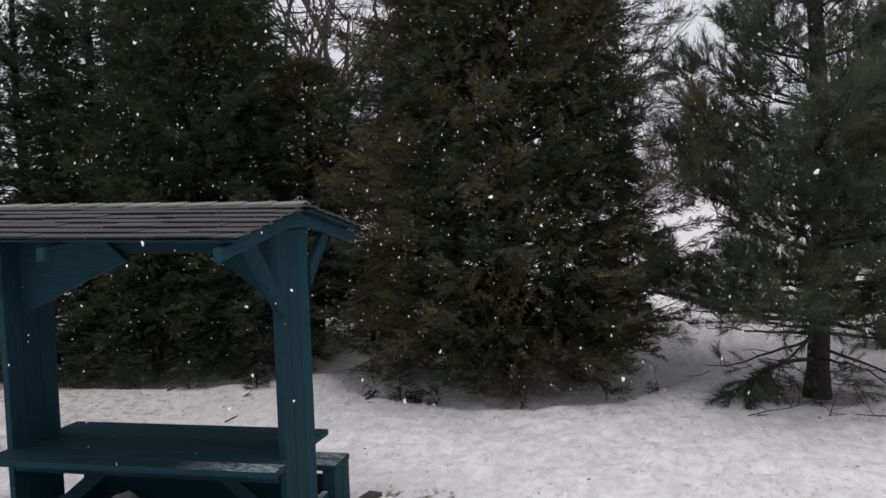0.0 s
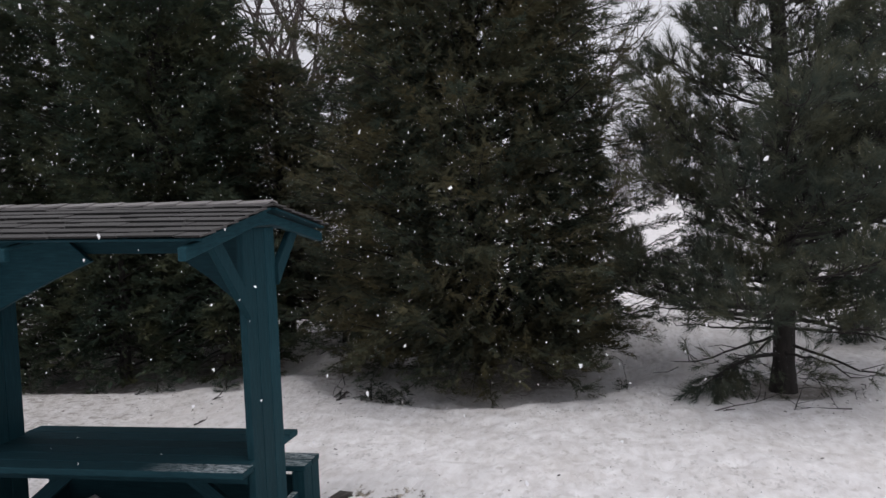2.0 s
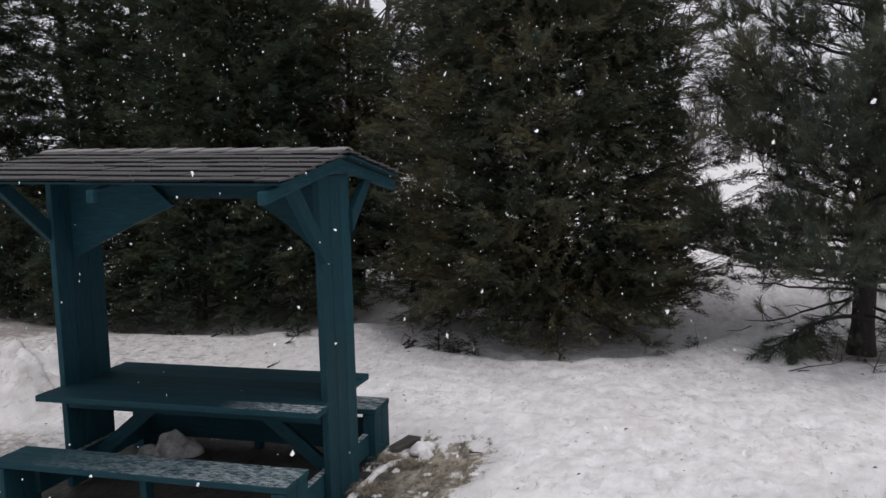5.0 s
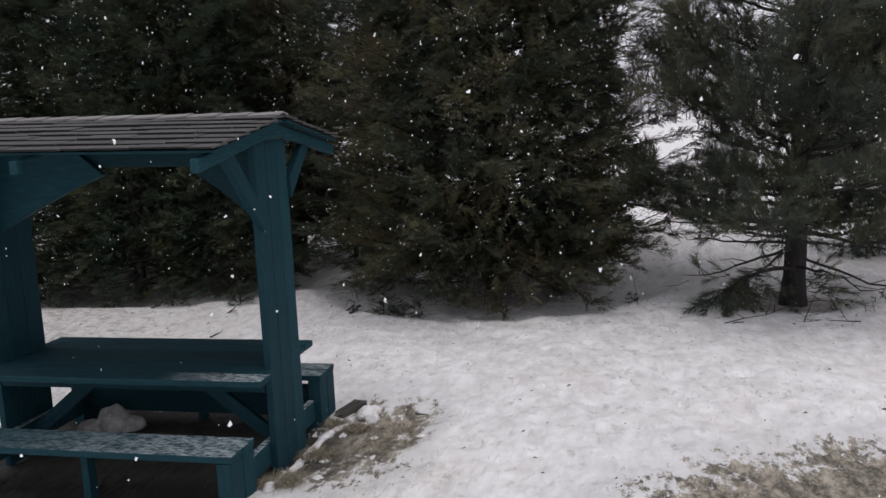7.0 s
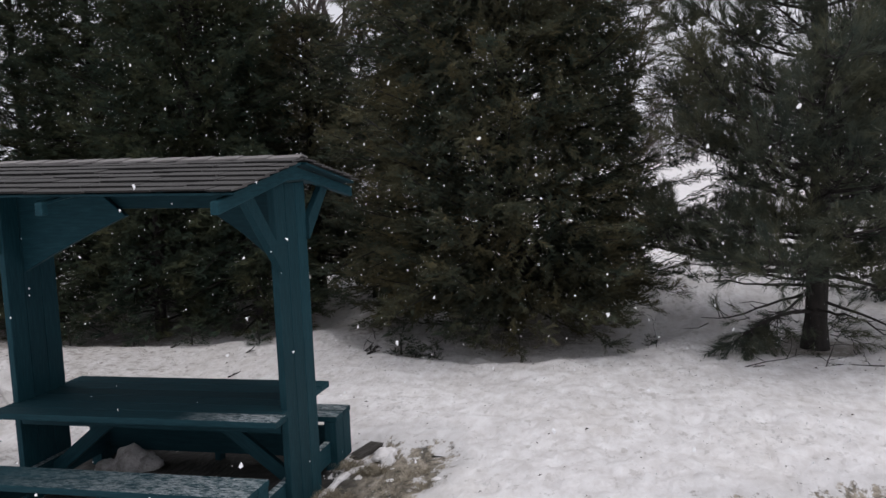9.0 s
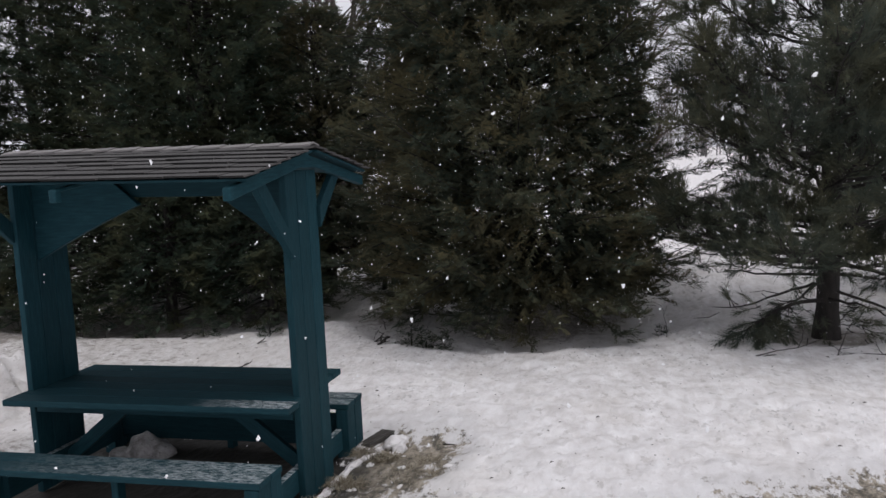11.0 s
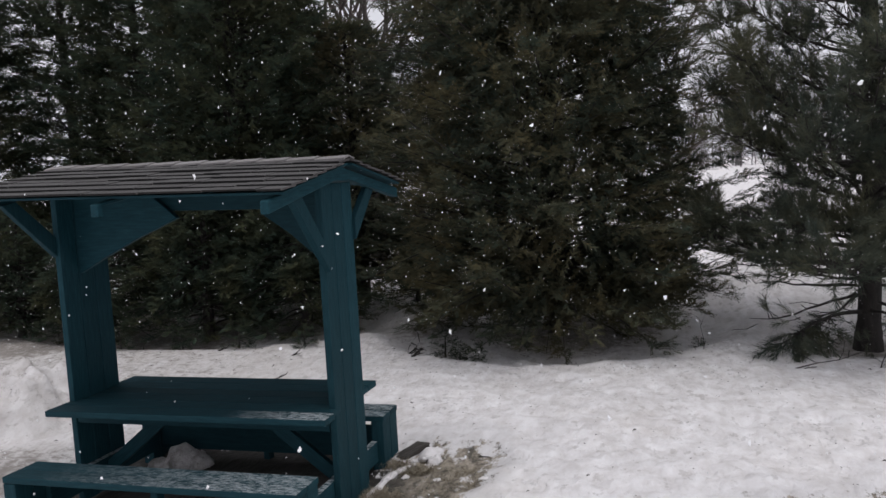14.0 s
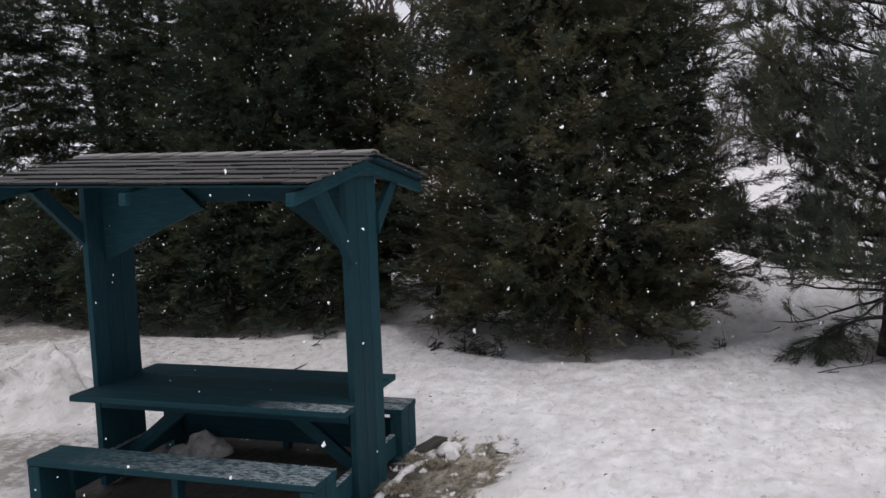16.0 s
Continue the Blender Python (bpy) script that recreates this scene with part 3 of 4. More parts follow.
        ways = np.concatenate([ways, np.stack([np.cos(az), np.sin(az), rng.uniform(-0.7, 0.5, core)], 1) + rng.normal(0, 0.4, (core, 3))])
        ups = np.concatenate([ups, rng.normal(0, 1, (core, 3))])
        scales = np.concatenate([scales, rng.uniform(0.17, 0.28, core) * min(1.0, 0.5 * radius)])
    kinds = [spray_template(rng) for _ in range(5)]
    v, f = scatter_mixed(kinds, rng, places, ways, ups, scales)
    v[:, 2] = np.maximum(v[:, 2], 0.05)
    joined("crown", mesh_from_arrays("crown", v, f, sprays or CEDAR), tree)
    return tree


def at_ground(ob, x, y, turn=0, sx=1.0, sz=1.0, sink=0.03):
    ob.matrix_basis = Matrix.Translation((x, y, ground_height(x, y) - sink)) @ Matrix.Rotation(radians(turn), 4, "Z") @ Matrix.Diagonal((sx, sx, sz, 1))
    return ob


big_cedar = at_ground(cedar("cedar_tree", 10.5, 2.66, 0.10, 390, "dense dark green-brown cedar reaching down to the snow", 3, core=16000, taper=0.67, skirt=1.3), 1.36, 5.25, sink=0.09)
hedge_cedar = at_ground(cedar("cedar_tree", 9.5, 2.15, 0.22, 280, "tall dark green cedar with brownish sprays behind the picnic table", 8, size=0.142, dense=0.55, core=9000, taper=0.45, sprays=HEDGE), -3.25, 6.2)
for x, y, turn, s in ((-4.55, 8.8, 100, 1.05),):
    at_ground(copy_thing(hedge_cedar, Matrix()), x, y, turn, s, s)
thin_cedar = at_ground(cedar("cedar_tree", 8.2, 1.6, 0.55, 285, "thin tall cedar with sky showing between its sprays", 15, size=0.165, dense=0.72, gaps=0.03, core=2600, sprays=HEDGE), -5.4, 7.0)
for x, y, turn, s in ((-7.35, 7.7, 40, 0.97), (-8.9, 6.6, 150, 1.1)):
    at_ground(copy_thing(thin_cedar, Matrix()), x, y, turn, s, s)
at_ground(cedar("cedar_tree", 4.9, 1.25, 1.80, 100, "bare-footed cedar standing behind the tall ones", 33, size=0.13, dense=0.75, taper=0.5, skirt=0.5, core=1200, sprays=HEDGE), -0.80, 7.7)
at_ground(cedar("cedar_tree", 4.3, 1.55, 0.25, 180, "lower brownish cedar filling the gap between the tall ones", 27, size=0.125, dense=0.75, taper=0.38, core=4000), -1.85, 7.0)
low_cedar = at_ground(cedar("cedar_shrub", 2.3, 1.2, 0.12, 100, "low brownish cedar shrub at the foot of the tall cedars", 12, size=0.120, dense=0.95, core=1500, skirt=0.5, sprays=HEDGE), -1.8, 4.95)
for x, y, turn, s in ((-3.1, 4.75, 30, 1.0), (-4.4, 4.5, -40, 0.9), (-5.8, 4.5, 60, 0.78), (-7.4, 4.6, 20, 0.8), (-0.85, 6.7, 75, 0.5), (-6.6, 5.2, 140, 0.75)):
    at_ground(copy_thing(low_cedar, Matrix()), x, y, turn, s, s)

seedling = at_ground(cedar("cedar_seedling", 0.40, 0.20, 0.02, 18, "small dark cedar seedling poking out of the snow", 41, size=0.075, skirt=0.12, sprays=HEDGE), 0.30, 4.0, 0, 0.75, 0.8)
for x, y, turn, s in ((0.50, 3.92, 40, 0.5), (0.72, 3.86, 200, 0.4), (-1.35, 4.0, 90, 0.7), (-2.2, 3.95, 10, 0.8), (-2.9, 3.9, 150, 0.6), (-3.7, 3.8, 220, 0.8), (2.95, 4.25, 300, 0.35)):
    at_ground(copy_thing(seedling, Matrix()), x, y, turn, s, s)


def shoot_template(rng):
    """A pine shoot: a brush of long needles that lean forward round its stem."""
    v, f = [], []
    for i in range(60):
        x = rng.uniform(0.0, 0.95)
        az, lean = rng.uniform(0, 2 * math.pi), rng.uniform(0.35, 0.95) * (1.15 - 0.45 * x)
        l = rng.uniform(0.42, 0.66)
        a = np.array((math.cos(lean), math.sin(lean) * math.cos(az), math.sin(lean) * math.sin(az))) * l
        side = np.cross(a, rng.normal(0, 1, 3))
        side *= 0.0135 / np.linalg.norm(side)
        b = len(v)
        p = np.array((x, 0, 0))
        v += [p - side, p + side, p + a]
        f.append((b, b + 1, b + 2))
    return np.array(v), np.array(f)


def pine(name, height, spread, seed, label, opening=None, extra=(), bare=()):
    """A long-needled pine: whorls of boughs that sweep up at their ends, each side twig ending in upright brushes of needles.
    extra: further boughs as (height, azimuth, reach, rise, sweep); bare: dead low limbs as (height, azimuth, reach, rise)."""
    rng = np.random.default_rng(seed)
    tree = tagged(empty(name), label, "tree")
    trunk = [((0.05 * math.sin(0.8 * h), 0.04 * math.sin(1.1 * h + 1), h), 0.105 * (1 - h / height) ** 0.8 + 0.01 + (0.06 if h < 0 else 0.0)) for h in np.linspace(-0.2, height, 18)]
    ob = new("trunk", limbs_mesh("trunk", [trunk], BARK, 10))
    ob.parent = tree
    twigs, sp, sd, ss = [], [], [], []

    def inside(p):
        return opening is not None and abs(p[0] - opening[0]) < opening[2] and abs(p[2] - opening[1]) < opening[3]

    def shoot(p, w, l, size):
        tip = p + w * l
        if inside(tip) or inside(tip + w * size):
            return
        twigs.append([(tuple(p), 0.006), (tuple(p + w * l * 0.5 + np.array((0, 0, -0.01))), 0.005), (tuple(tip), 0.004)])
        sp.append(tip), sd.append(w), ss.append(size)

    def limb(points, r):
        ob = new("limb", limbs_mesh("limb", [[(tuple(p), r * (1 - 0.85 * k / (len(points) - 1)) + 0.003) for k, p in enumerate(points)]], BARK, 5))
        ob.parent = tree

    def brushes(p, w, count, size):
        for _ in range(count):
            v = w * rng.uniform(0.3, 1.0) + rng.normal(0, 0.38, 3) + np.array((0, 0, rng.uniform(0.1, 0.9)))
            shoot(p + rng.normal(0, 0.03, 3), v / np.linalg.norm(v), rng.uniform(0.02, 0.13), size * rng.uniform(0.75, 1.2))

    boughs, z = [], 0.82
    while z < height - 0.3:
        reach = spread * (1 - max(0.0, z - 1.5) * 0.285) if z < 4.5 else 0.2 * spread + 0.1 * (height - z)
        count = 7 if z < 1.9 else 6 if z < 4.6 else 3
        for k in range(count):
            boughs.append((z + rng.uniform(-0.08, 0.08), 2 * math.pi * k / count + z * 2.1 + rng.uniform(-0.35, 0.35), max(0.25, reach) * rng.uniform(0.70, 1.06),
                           rng.uniform(-0.12, 0.08) if z < 1.4 else rng.uniform(0.0, 0.30), rng.uniform(0.08, 0.22) if z < 1.6 else rng.uniform(0.2, 0.5)))
        z += rng.uniform(0.30, 0.38) if z < 2.2 else rng.uniform(0.42, 0.52) if z < 4.6 else rng.uniform(0.55, 0.75)
    for z, az, reach, rise, sweep in boughs + list(extra):
        high = z > 4.4
        d = np.array((math.cos(az), math.sin(az), 0.0))
        side = np.array((-d[1], d[0], 0))
        kink, pts = rng.normal(0, 0.08), []
        for q in range(10):
            s = q / 9
            p = d * reach * s + np.array((0, 0, z + reach * (rise * s + sweep * s ** 2.6)))
            p += side * reach * (kink * math.sin(3 * s) + 0.03 * math.sin(9 * s + az)) + rng.normal(0, 0.010, 3) * s
            pts.append(p)
            if inside(p):
                pts.pop()
                break
            if s < (0.50 if z < 1.25 else 0.28) or (high and q % 2):
                continue
            for turn in (-1, 1):
                w = d * rng.uniform(0.5, 1.0) + side * turn * rng.uniform(0.35, 0.95) + np.array((0, 0, rng.uniform(-0.1, 0.35)))
                w /= np.linalg.norm(w)
                l = rng.uniform(0.14, 0.40) * (1.2 - 0.7 * s)
                end = p + w * l + np.array((0, 0, 0.25 * l))
                if inside(end):
                    continue
                twigs.append([(tuple(p), 0.008), (tuple(p + w * l * 0.5), 0.006), (tuple(end), 0.005)])
                brushes(end, w, 3 if z < 1.25 else 4 if z < 2.3 else 2, 0.21)
                brushes(p + (end - p) * 0.5, w, 2 if z < 2.3 else 1, 0.20)
        if len(pts) > 2:
            limb(pts, 0.024 * (1 - 0.6 * z / height))
            brushes(pts[-1], (pts[-1] - pts[-2]) / np.linalg.norm(pts[-1] - pts[-2]), 4, 0.23)
    # dead limbs near the ground, crooked and bare, with thin forks
    for z, az, reach, rise in bare:
        d = np.array((math.cos(az), math.sin(az), 0.0))
        side = np.array((-d[1], d[0], 0))
        pts, p = [], np.array((0, 0, z))
        for q in range(9):
            pts.append(p.copy())
            p = p + d * reach / 8 + side * rng.normal(0, 0.022) + np.array((0, 0, rise * reach / 8 + rng.normal(0, 0.016)))
            p[2] = max(p[2], 0.03)
            if q > 2:
                w = d * rng.uniform(0.4, 1.0) + side * rng.normal(0, 0.8) + np.array((0, 0, rng.uniform(-0.35, 0.4)))
                l = rng.uniform(0.08, 0.32)
                twigs.append([(tuple(p), 0.006), (tuple(p + w * l * 0.5 + rng.normal(0, 0.02, 3)), 0.004), (tuple(p + w * l), 0.002)])
                if rng.random() < 0.22:
                    brushes(p + w * l, w, 3, 0.16)
        limb(pts, 0.016)
    # one low bough hangs into the snow
    d = np.array((-0.80, -0.60, 0.0))
    pts = [d * 1.0 * s + np.array((0, 0, 0.40 + 0.05 * math.sin(3 * s) - 0.16 * s * s)) for s in np.linspace(0, 1, 7)]
    limb(pts, 0.024)
    for p in pts[3:]:
        for _ in range(11):
            w = d * rng.uniform(-0.2, 1.0) + rng.normal(0, 0.5, 3)
            w[2] = -abs(w[2]) * 0.8 - 0.25
            shoot(p, w / np.linalg.norm(w), rng.uniform(0.03, 0.18), rng.uniform(0.18, 0.26))
    # stunted growth crowds the foot of the trunk
    for _ in range(46):
        a, r = rng.uniform(0, 2 * math.pi), rng.uniform(0.10, 0.42)
        p = np.array((r * math.cos(a), r * math.sin(a), rng.uniform(0.04, 0.34)))
        w = np.array((math.cos(a), math.sin(a), rng.uniform(-0.5, 0.5))) + rng.normal(0, 0.4, 3)
        shoot(p, w / np.linalg.norm(w), rng.uniform(0.03, 0.12), rng.uniform(0.13, 0.20))
    joined("twig_tangle", limbs_mesh("twig_tangle", twigs, BARK, 3), tree, "thin dark twigs")
    sp, sd, ss = np.array(sp), np.array(sd), np.array(ss)
    keep = sp[:, 2] > 0.05
    sp, sd, ss = sp[keep], sd[keep], ss[keep]
    v, f = scatter_mixed([shoot_template(rng) for _ in range(5)], rng, sp, sd, rng.normal(0, 1, sp.shape), ss)
    v[:, 2] = np.maximum(v[:, 2], -0.02)
    joined("crown", mesh_from_arrays("crown", v, f, PINE), tree)
    return tree


near_pine = at_ground(pine("pine_tree", 8.6, 1.70, 5, "green long-needled pine with bare low branches in snow", opening=(-1.10, 1.75, 0.24, 0.25),
                           extra=((2.05, 3.25, 1.15, 0.10, 0.95), (1.05, 3.35, 1.45, 0.08, 0.12), (1.25, 3.7, 1.35, 0.0, 0.15), (0.72, 4.55, 0.75, 0.05, 0.25), (0.90, 4.95, 0.70, 0.0, 0.3), (1.12, 4.30, 0.85, 0.0, 0.25), (0.80, 5.35, 0.95, -0.05, 0.2), (0.75, 3.95, 1.05, 0.05, 0.15), (1.0, 5.8, 1.1, 0.0, 0.2)),
                           bare=((0.78, 3.25, 1.25, 0.08), (0.62, 3.75, 1.15, -0.16), (0.58, 4.1, 1.0, -0.10), (0.55, 5.9, 1.1, -0.30), (0.70, 0.1, 1.2, -0.12), (0.45, 5.3, 0.8, -0.22), (0.85, 0.6, 1.1, 0.05), (0.66, 2.6, 1.2, -0.02))), 4.57, 4.35)
at_ground(pine("pine_tree", 4.5, 1.25, 9, "smaller dark pine standing behind the long-needled pine"), 6.45, 7.0)


# ---- bare trees in the distance ----
def bare_tree(name, height, seed, label):
    rng = np.random.default_rng(seed)
    tree = tagged(empty(name), label, "tree")
    paths = []

    def grow(p, d, length, r, depth):
        pts = [(tuple(p), r)]
        q = p.copy()
        for k in range(4):
            d = d + rng.normal(0, 0.12, 3) + np.array((0, 0, 0.05))
            d /= np.linalg.norm(d)
            q = q + d * length / 4
            pts.append((tuple(q), max(0.004, r * (1 - 0.16 * (k + 1)))))
            if depth and k > 0:
                for _ in range(2 if depth != 2 else 1):
                    w = d + rng.normal(0, 0.55, 3)
                    grow(q, w / np.linalg.norm(w), length * rng.uniform(0.42, 0.68), r * 0.48, depth - 1)
        paths.append(pts)

    grow(np.array((0, 0, -0.2)), np.array((0, 0, 1.0)), height * 0.5, height * 0.014, 4 if height > 5 else 3)
    ob = new("trunk", limbs_mesh("trunk", paths[-1:], BARE_BARK, 7))
    ob.parent = tree
    joined("branching", limbs_mesh("branching", paths[:-1], BARE_BARK, 3), tree)
    return tree


far_tree = at_ground(bare_tree("bare_tree", 9.0, 4, "leafless grey-brown tree beyond the evergreens"), 9.2, 24.0)
for x, y, turn, s in ((-4.3, 14.0, 90, 1.1), (-5.6, 17.0, 250, 1.1), (-14, 26, 20, 1.2), (13.5, 26, 60, 1.1), (11.2, 20, 170, 0.8), (2.2, 18.0, 140, 0.9)):
    at_ground(copy_thing(far_tree, Matrix()), x, y, turn, s, s)
thicket = at_ground(bare_tree("bare_tree", 4.6, 14, "leafless grey-brown tree in the far row beyond the field"), 7.4, 17.0)
for x, y, turn, s in ((8.6, 18.5, 190, 1.2), (-0.8, 11.5, 40, 0.9), (-1.8, 12.5, 130, 1.0), (2.6, 17.0, 20, 0.9), (-3.7, 12.6, 60, 2.1), (-4.9, 15.5, 310, 2.4), (-2.9, 13.5, 200, 2.0)):
    at_ground(copy_thing(thicket, Matrix()), x, y, turn, s, s)


def far_woods(count, seed):
    """The bare woods that close the snowy field: upright trunks and fans of twigs, past counting."""
    rng = np.random.default_rng(seed)
    paths = []
    for _ in range(count):
        x, y = rng.uniform(-75, 85), rng.uniform(135, 175)
        tall = rng.uniform(11, 19)
        paths.append([((x, y, -0.3), 0.12), ((x + rng.normal(0, 0.5), y, tall * 0.5), 0.08), ((x + rng.normal(0, 0.8), y, tall), 0.03)])
        for _ in range(46):
            z = tall * rng.uniform(0.0, 0.95)
            l = rng.uniform(1.2, 4.2) * (1.1 - 0.7 * z / tall)
            a = rng.uniform(0, 2 * math.pi)
            d = np.array((math.cos(a), 0.5 * math.sin(a), rng.uniform(0.1, 1.5)))
            p = np.array((x, y, z))
            paths.append([(tuple(p), 0.05), (tuple(p + d * l * 0.5 + rng.normal(0, 0.35, 3)), 0.04), (tuple(p + d * l + rng.normal(0, 0.4, 3)), 0.025)])
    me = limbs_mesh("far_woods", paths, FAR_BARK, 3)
    return tagged(new("far_woods", me), "grey leafless woods along the far edge of the field", "woods", kind="stuff")


far_woods(230, 61)


# ---- dead grass, twigs, clods of snow ----
def grass_blades(name, spots, label, seed):
    """Blades of dead grass strewn over patches (x, y, rx, ry, count, height)."""
    rng = np.random.default_rng(seed)
    vs, fs = [], []
    for cx, cy, rx, ry, count, tall in spots:
        for _ in range(count):
            a, r = rng.uniform(0, 2 * math.pi), math.sqrt(rng.random())
            x, y = cx + rx * r * math.cos(a), cy + ry * r * math.sin(a)
            z = ground_height(x, y) - 0.01
            h, az, lean = tall * rng.uniform(0.4, 1.1), rng.uniform(0, 2 * math.pi), rng.uniform(0.9, 2.4)
            d = np.array((math.cos(az), math.sin(az), 0.0))
            w = np.array((-d[1], d[0], 0)) * 0.0017
            p = np.array((x, y, z))
            m = p + d * h * 0.35 * lean + np.array((0, 0, h * 0.55))
            t = p + d * h * 0.9 * lean + np.array((0, 0, h * rng.uniform(0.1, 0.6)))
            b = len(vs)
            vs += [p - w, p + w, m + w * 0.8, m - w * 0.8, t]
            fs += [(b, b + 1, b + 2), (b, b + 2, b + 3), (b + 3, b + 2, b + 4)]
    return tagged(new(name, mesh_from_arrays(name, np.array(vs), np.array(fs), GRASS)), label, "grass", kind="stuff")


grass_blades("dead_grass", [(4.5, -0.9, 1.5, 1.5, 9000, 0.035), (1.26, 0.15, 0.45, 0.75, 550, 0.03), (1.06, 0.53, 0.17, 0.05, 1100, 0.075), (1.03, 0.05, 0.11, 0.06, 700, 0.08), (0.98, -0.38, 0.12, 0.10, 800, 0.085), (1.42, 0.35, 0.18, 0.28, 900, 0.045)], "matted tan dead grass where the snow has melted", 31)


def twig(name, label, seed, length, forks, thick=0.005, lift=0.05):
    rng = np.random.default_rng(seed)
    paths = []

    def grow(p, d, l, r, depth):
        pts = [(tuple(p), r)]
        for k in range(4):
            d = d + rng.normal(0, 0.16, 3)
            p = p + d / np.linalg.norm(d) * l / 4
            p[2] = max(p[2], r * 0.8)
            pts.append((tuple(p), r * (1 - 0.2 * (k + 1))))
            if depth and rng.random() < 0.75:
                w = d + rng.normal(0, 0.7, 3)
                w[2] = abs(w[2])
                grow(p.copy(), w / np.linalg.norm(w), l * 0.45, r * 0.6, depth - 1)
        paths.append(pts)

    grow(np.array((-length / 2, 0, thick)), np.array((1.0, 0, lift)), length, thick, forks)
    return tagged(new(name, limbs_mesh(name, paths, BARK, 5)), label, "twig")


for seed, x, y, turn, length, forks, thick, lift in (
        (1, 1.53, 0.82, -10, 0.14, 1, 0.006, 0.02), (2, 0.05, 3.72, 30, 0.26, 3, 0.011, 0.25), (3, -0.15, 3.95, 120, 0.35, 1, 0.004, 0.06),
        (4, 4.15, 3.28, -8, 0.75, 1, 0.006, 0.03), (5, 3.88, 3.32, 40, 0.08, 2, 0.007, 0.2), (6, 4.75, 3.45, 160, 0.45, 2, 0.006, 0.15),
        (7, 4.55, 3.55, 70, 0.40, 2, 0.006, 0.25), (8, 5.2, 3.7, 200, 0.5, 2, 0.006, 0.2), (9, -3.15, 1.3, -30, 0.2, 1, 0.005, 0.03),
        (10, -4.4, 2.9, 10, 0.16, 0, 0.004, 0.03), (11, -1.05, 2.75, 15, 0.10, 2, 0.009, 0.05), (12, -1.3, 3.65, 60, 0.14, 3, 0.010, 0.2),
        (13, -2.3, 3.8, 10, 0.14, 3, 0.010, 0.2), (14, -3.4, 3.8, 110, 0.14, 3, 0.010, 0.2), (15, 0.10, 3.62, 75, 0.16, 3, 0.012, 0.15), (16, 0.16, 3.55, 20, 0.12, 3, 0.012, 0.25)):
    ob = twig("twig", "dark bare twig lying on the old snow", seed, length, forks, thick, lift)
    ob.matrix_basis = pose(x, y, ground_height(x, y) - 0.004, 0, 0, turn)


def debris(count, seed):
    """Bits of bark, needles and old leaves lying on the snow, thickest along the foot of the hedge."""
    rng = np.random.default_rng(seed)
    foot = rng.random(count) < 0.45
    xs = np.where(foot, rng.uniform(-5.5, 5.5, count), rng.uniform(-4.5, 6.0, count))
    ys = np.where(foot, rng.normal(3.7, 0.35, count), rng.uniform(-1.4, 3.8, count))
    away = ~((np.abs(xs + 0.05) < 1.1) & (np.abs(ys) < 0.9))
    xs, ys = xs[away], ys[away]
    n = len(xs)
    places = np.array([(x, y, ground_height(x, y) + 0.002) for x, y in zip(xs, ys)])
    tv = np.array([(-1, -0.28, 0), (1, -0.18, 0), (0.2, 0.40, 0.05), (0, 0, 0.45)], float)
    tf = np.array([(0, 1, 3), (1, 2, 3), (2, 0, 3), (0, 2, 1)])
    ways = rng.normal(0, 1, (n, 3)) * np.array((1, 1, 0.08))
    v, f = scatter(tv, tf, places, ways, np.array((0, 0, 1.0)) + rng.normal(0, 0.15, (n, 3)), rng.gamma(2.2, 0.0030, n) + 0.0035)
    return tagged(new("forest_litter", mesh_from_arrays("forest_litter", v, f, BARE_BARK)), "small brown bits of bark and leaf strewn on the snow", "debris", kind="stuff")


debris(1100, 51)


def weed(x, y):
    ob = twig("dry_weed", "thin dry weed stalk standing in the snow", 40, 0.36, 2, 0.004, 0.0)
    ob.matrix_basis = pose(x, y, ground_height(x, y) + 0.15, 0, -86, 0)


weed(3.02, 3.9)


def clod(name, size, seed, label, rough=1.0, mat=None):
    bm = bmesh.new()
    bmesh.ops.create_icosphere(bm, subdivisions=3, radius=1)
    for v in bm.verts:
        n = 1 + rough * 0.45 * noise.noise(v.co * 1.4 + Vector((seed, 0, 0))) + rough * 0.30 * noise.noise(v.co * 3.5 + Vector((0, seed, 0)))
        v.co = Vector((v.co.x * size[0], v.co.y * size[1], max(v.co.z, -0.35) * size[2])) * n
    for f in bm.faces:
        f.smooth = True
    return tagged(part(name, bm, mat or SNOW, None, label), category="snow")


for k, (x, y, a, b, c, turn) in enumerate((
        (0.950, -0.34, 0.026, 0.10, 0.020, 8), (0.955, -0.20, 0.022, 0.08, 0.026, -6), (0.948, -0.06, 0.028, 0.10, 0.022, 4), (0.956, 0.08, 0.024, 0.09, 0.028, 10), (0.962, 0.22, 0.026, 0.10, 0.022, -5), (0.975, 0.36, 0.026, 0.09, 0.026, -14), (1.01, 0.50, 0.026, 0.10, 0.020, -30),
        (0.945, -0.48, 0.030, 0.08, 0.026, 15), 
        (1.14, 0.76, 0.075, 0.11, 0.05, -20), (1.19, 0.68, 0.05, 0.06, 0.035, 40), (-0.63, 0.44, 0.145, 0.13, 0.12, 10), (-0.76, 0.38, 0.10, 0.10, 0.07, 50), (-0.51, 0.46, 0.10, 0.09, 0.075, 20))):
    ob = clod("snow_clod", (a, b, c), 3.7 * k, "dirty mound of old snow under the table" if x < 0 else "rounded clod of old snow on the ground", 0.7 if x < 0 else 1.0, DIRTY_SNOW if x < 0 else SNOW)
    ob.matrix_basis = pose(x, y, ground_height(x, y) + 0.2 * c, 0, 0, turn)


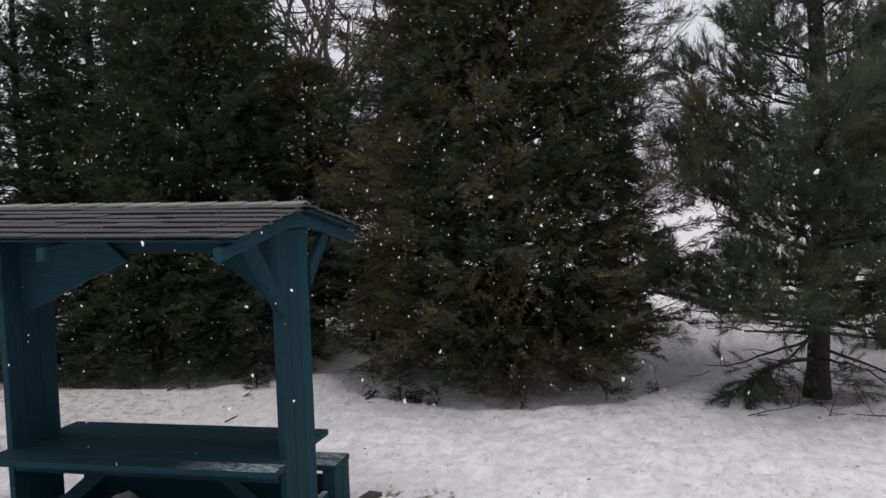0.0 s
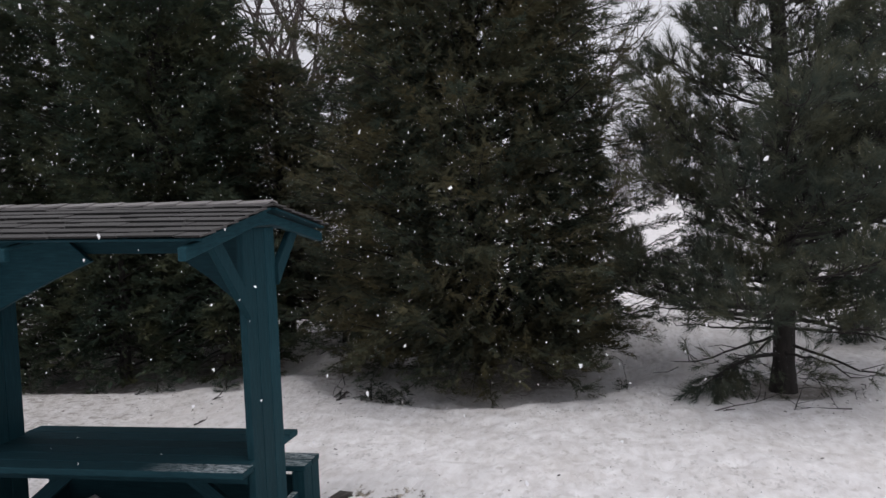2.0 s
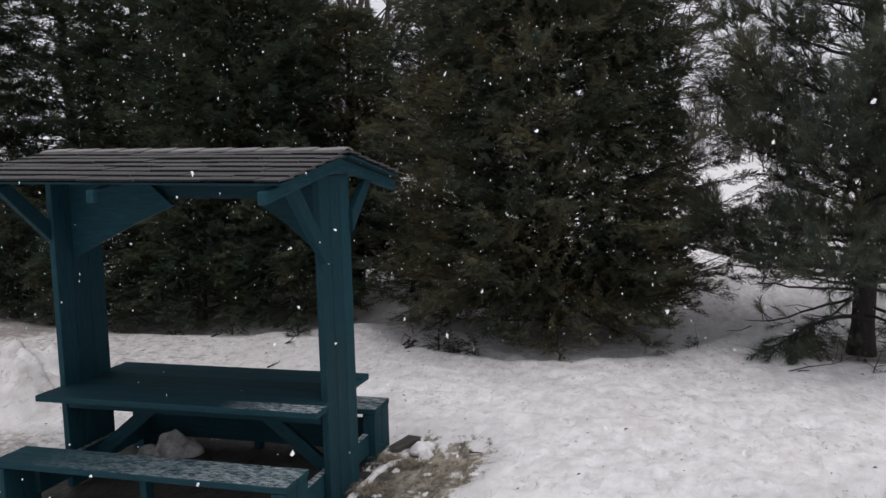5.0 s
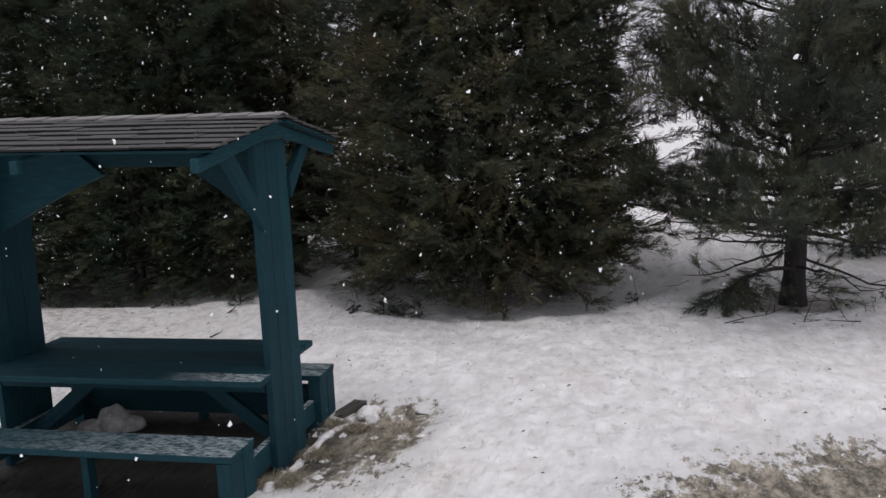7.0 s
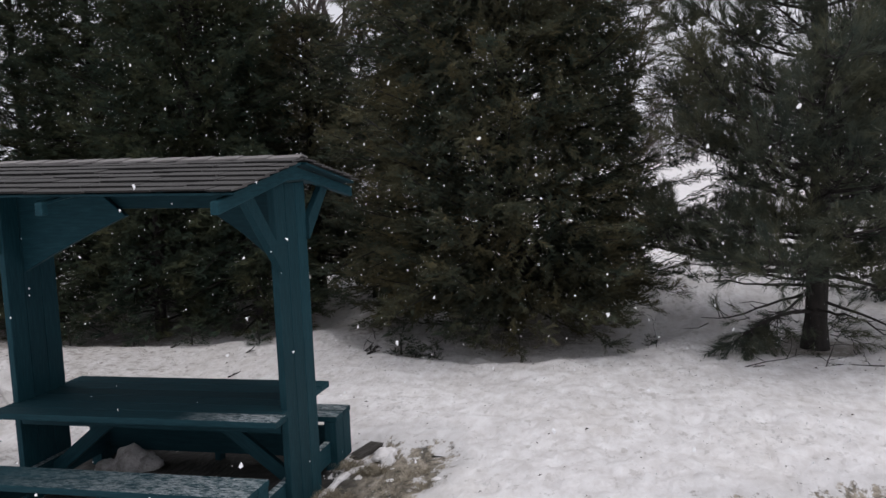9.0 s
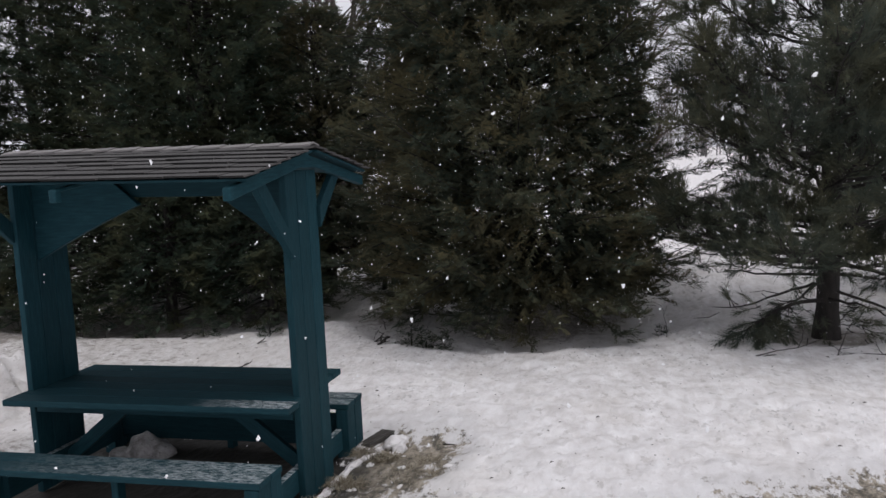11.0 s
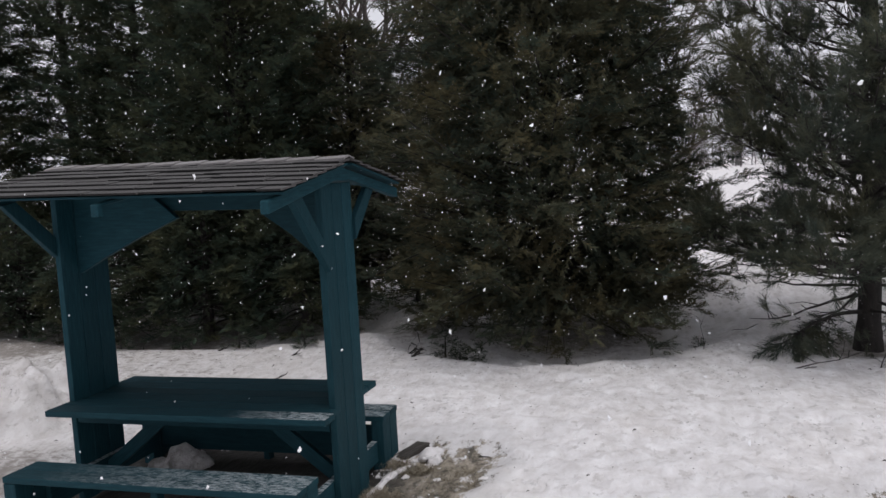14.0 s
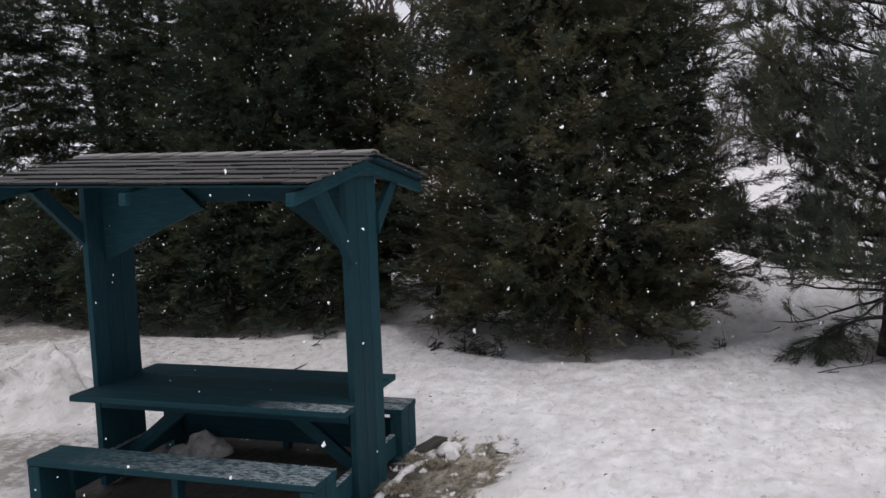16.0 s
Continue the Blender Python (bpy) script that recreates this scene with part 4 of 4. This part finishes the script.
def flat_stone(x, y):
    bm = bmesh.new()
    bmesh.ops.create_cube(bm, size=1)
    bmesh.ops.subdivide_edges(bm, edges=list(bm.edges), cuts=4, use_grid_fill=True)
    for v in bm.verts:
        c = v.co
        pull = 1 - 0.08 * (abs(c.x * c.y) * 4)
        n = noise.noise(c * 3.1) * 0.22
        v.co = Vector((c.x * (0.13 * pull + 0.05 * n), c.y * (0.30 * pull + 0.08 * n), c.z * 0.035 + 0.04 * n * (c.z > 0)))
    bmesh.ops.bevel(bm, geom=[e for e in bm.edges if e.calc_face_angle(0) > 0.9], offset=0.008, segments=2, affect="EDGES")
    ob = tagged(part("flat_stone", bm, STONE, None, "dark wet flat stone half buried beside the table"), category="stone")
    ob.matrix_basis = pose(x, y, ground_height(x, y) + 0.010, 4, -5, -22)


flat_stone(0.99, 0.78)

strewn = random.Random(12)
for k in range(14):
    x, y = strewn.uniform(1.02, 1.62), strewn.uniform(-0.75, 0.95)
    a = strewn.uniform(0.014, 0.034)
    ob = clod("snow_clod", (a * strewn.uniform(0.8, 1.5), a * strewn.uniform(1.0, 2.0), a * 0.6), 1.3 * k, "small lump of old snow on the bare grass", 1.1)
    ob.matrix_basis = pose(x, y, ground_height(x, y), 0, 0, strewn.uniform(0, 180))


# ---- falling snow ----
def falling_snow(count, seed):
    rng = np.random.default_rng(seed)
    tv = np.array([(1, 0, 0), (-1, 0, 0), (0, 1, 0), (0, -1, 0), (0, 0, 1), (0, 0, -1)], float)
    tf = np.array([(0, 2, 4), (2, 1, 4), (1, 3, 4), (3, 0, 4), (2, 0, 5), (1, 2, 5), (3, 1, 5), (0, 3, 5)])
    places = np.stack([rng.uniform(-5, 8, count), rng.uniform(-4.0, 3.6, count), rng.uniform(0.3, 4.6, count)], 1)
    away = np.linalg.norm(places - np.array((2.9, -4.55, 2.1)), axis=1) > 1.7
    roofed = (np.abs(places[:, 0]) < 1.1) & (np.abs(places[:, 1]) < 0.95) & (places[:, 2] < 2.3)
    places = places[away & ~roofed]
    n = len(places)
    sizes = rng.uniform(0.0019, 0.0045, n) * rng.choice((1.0, 1.5, 1.8), n, p=(0.86, 0.13, 0.01))
    v, f = scatter(tv, tf, places, rng.normal(0, 1, (n, 3)), rng.normal(0, 1, (n, 3)), sizes)
    v = v + rng.normal(0, 1, v.shape) * np.repeat(sizes, 6)[:, None] * 0.42
    v[:, 2] += (v[:, 2] - np.repeat(places[:, 2], 6)) * 0.4
    return tagged(new("falling_snow", mesh_from_arrays("falling_snow", v, f, FLAKE)), "white snowflakes drifting down in the air", "snowfall", kind="stuff")


falling_snow(5000, 77)


def fine_snow(count, seed):
    rng = np.random.default_rng(seed)
    tv = np.array([(1, 1, 1), (-1, -1, 1), (-1, 1, -1), (1, -1, -1)], float)
    tf = np.array([(0, 1, 2), (0, 2, 3), (0, 3, 1), (1, 3, 2)])
    places = np.stack([rng.uniform(-6, 7.5, count), rng.uniform(-0.5, 3.3, count), rng.uniform(0.3, 4.6, count)], 1)
    places = places[~((np.abs(places[:, 0]) < 1.15) & (places[:, 1] < 1.0) & (places[:, 2] < 2.35))]
    n = len(places)
    v, f = scatter(tv, tf, places, rng.normal(0, 1, (n, 3)), rng.normal(0, 1, (n, 3)), rng.uniform(0.0009, 0.0016, n))
    return tagged(new("fine_snow", mesh_from_arrays("fine_snow", v, f, FLAKE)), "fine white snow falling before the trees", "snowfall", kind="stuff")


fine_snow(8500, 78)
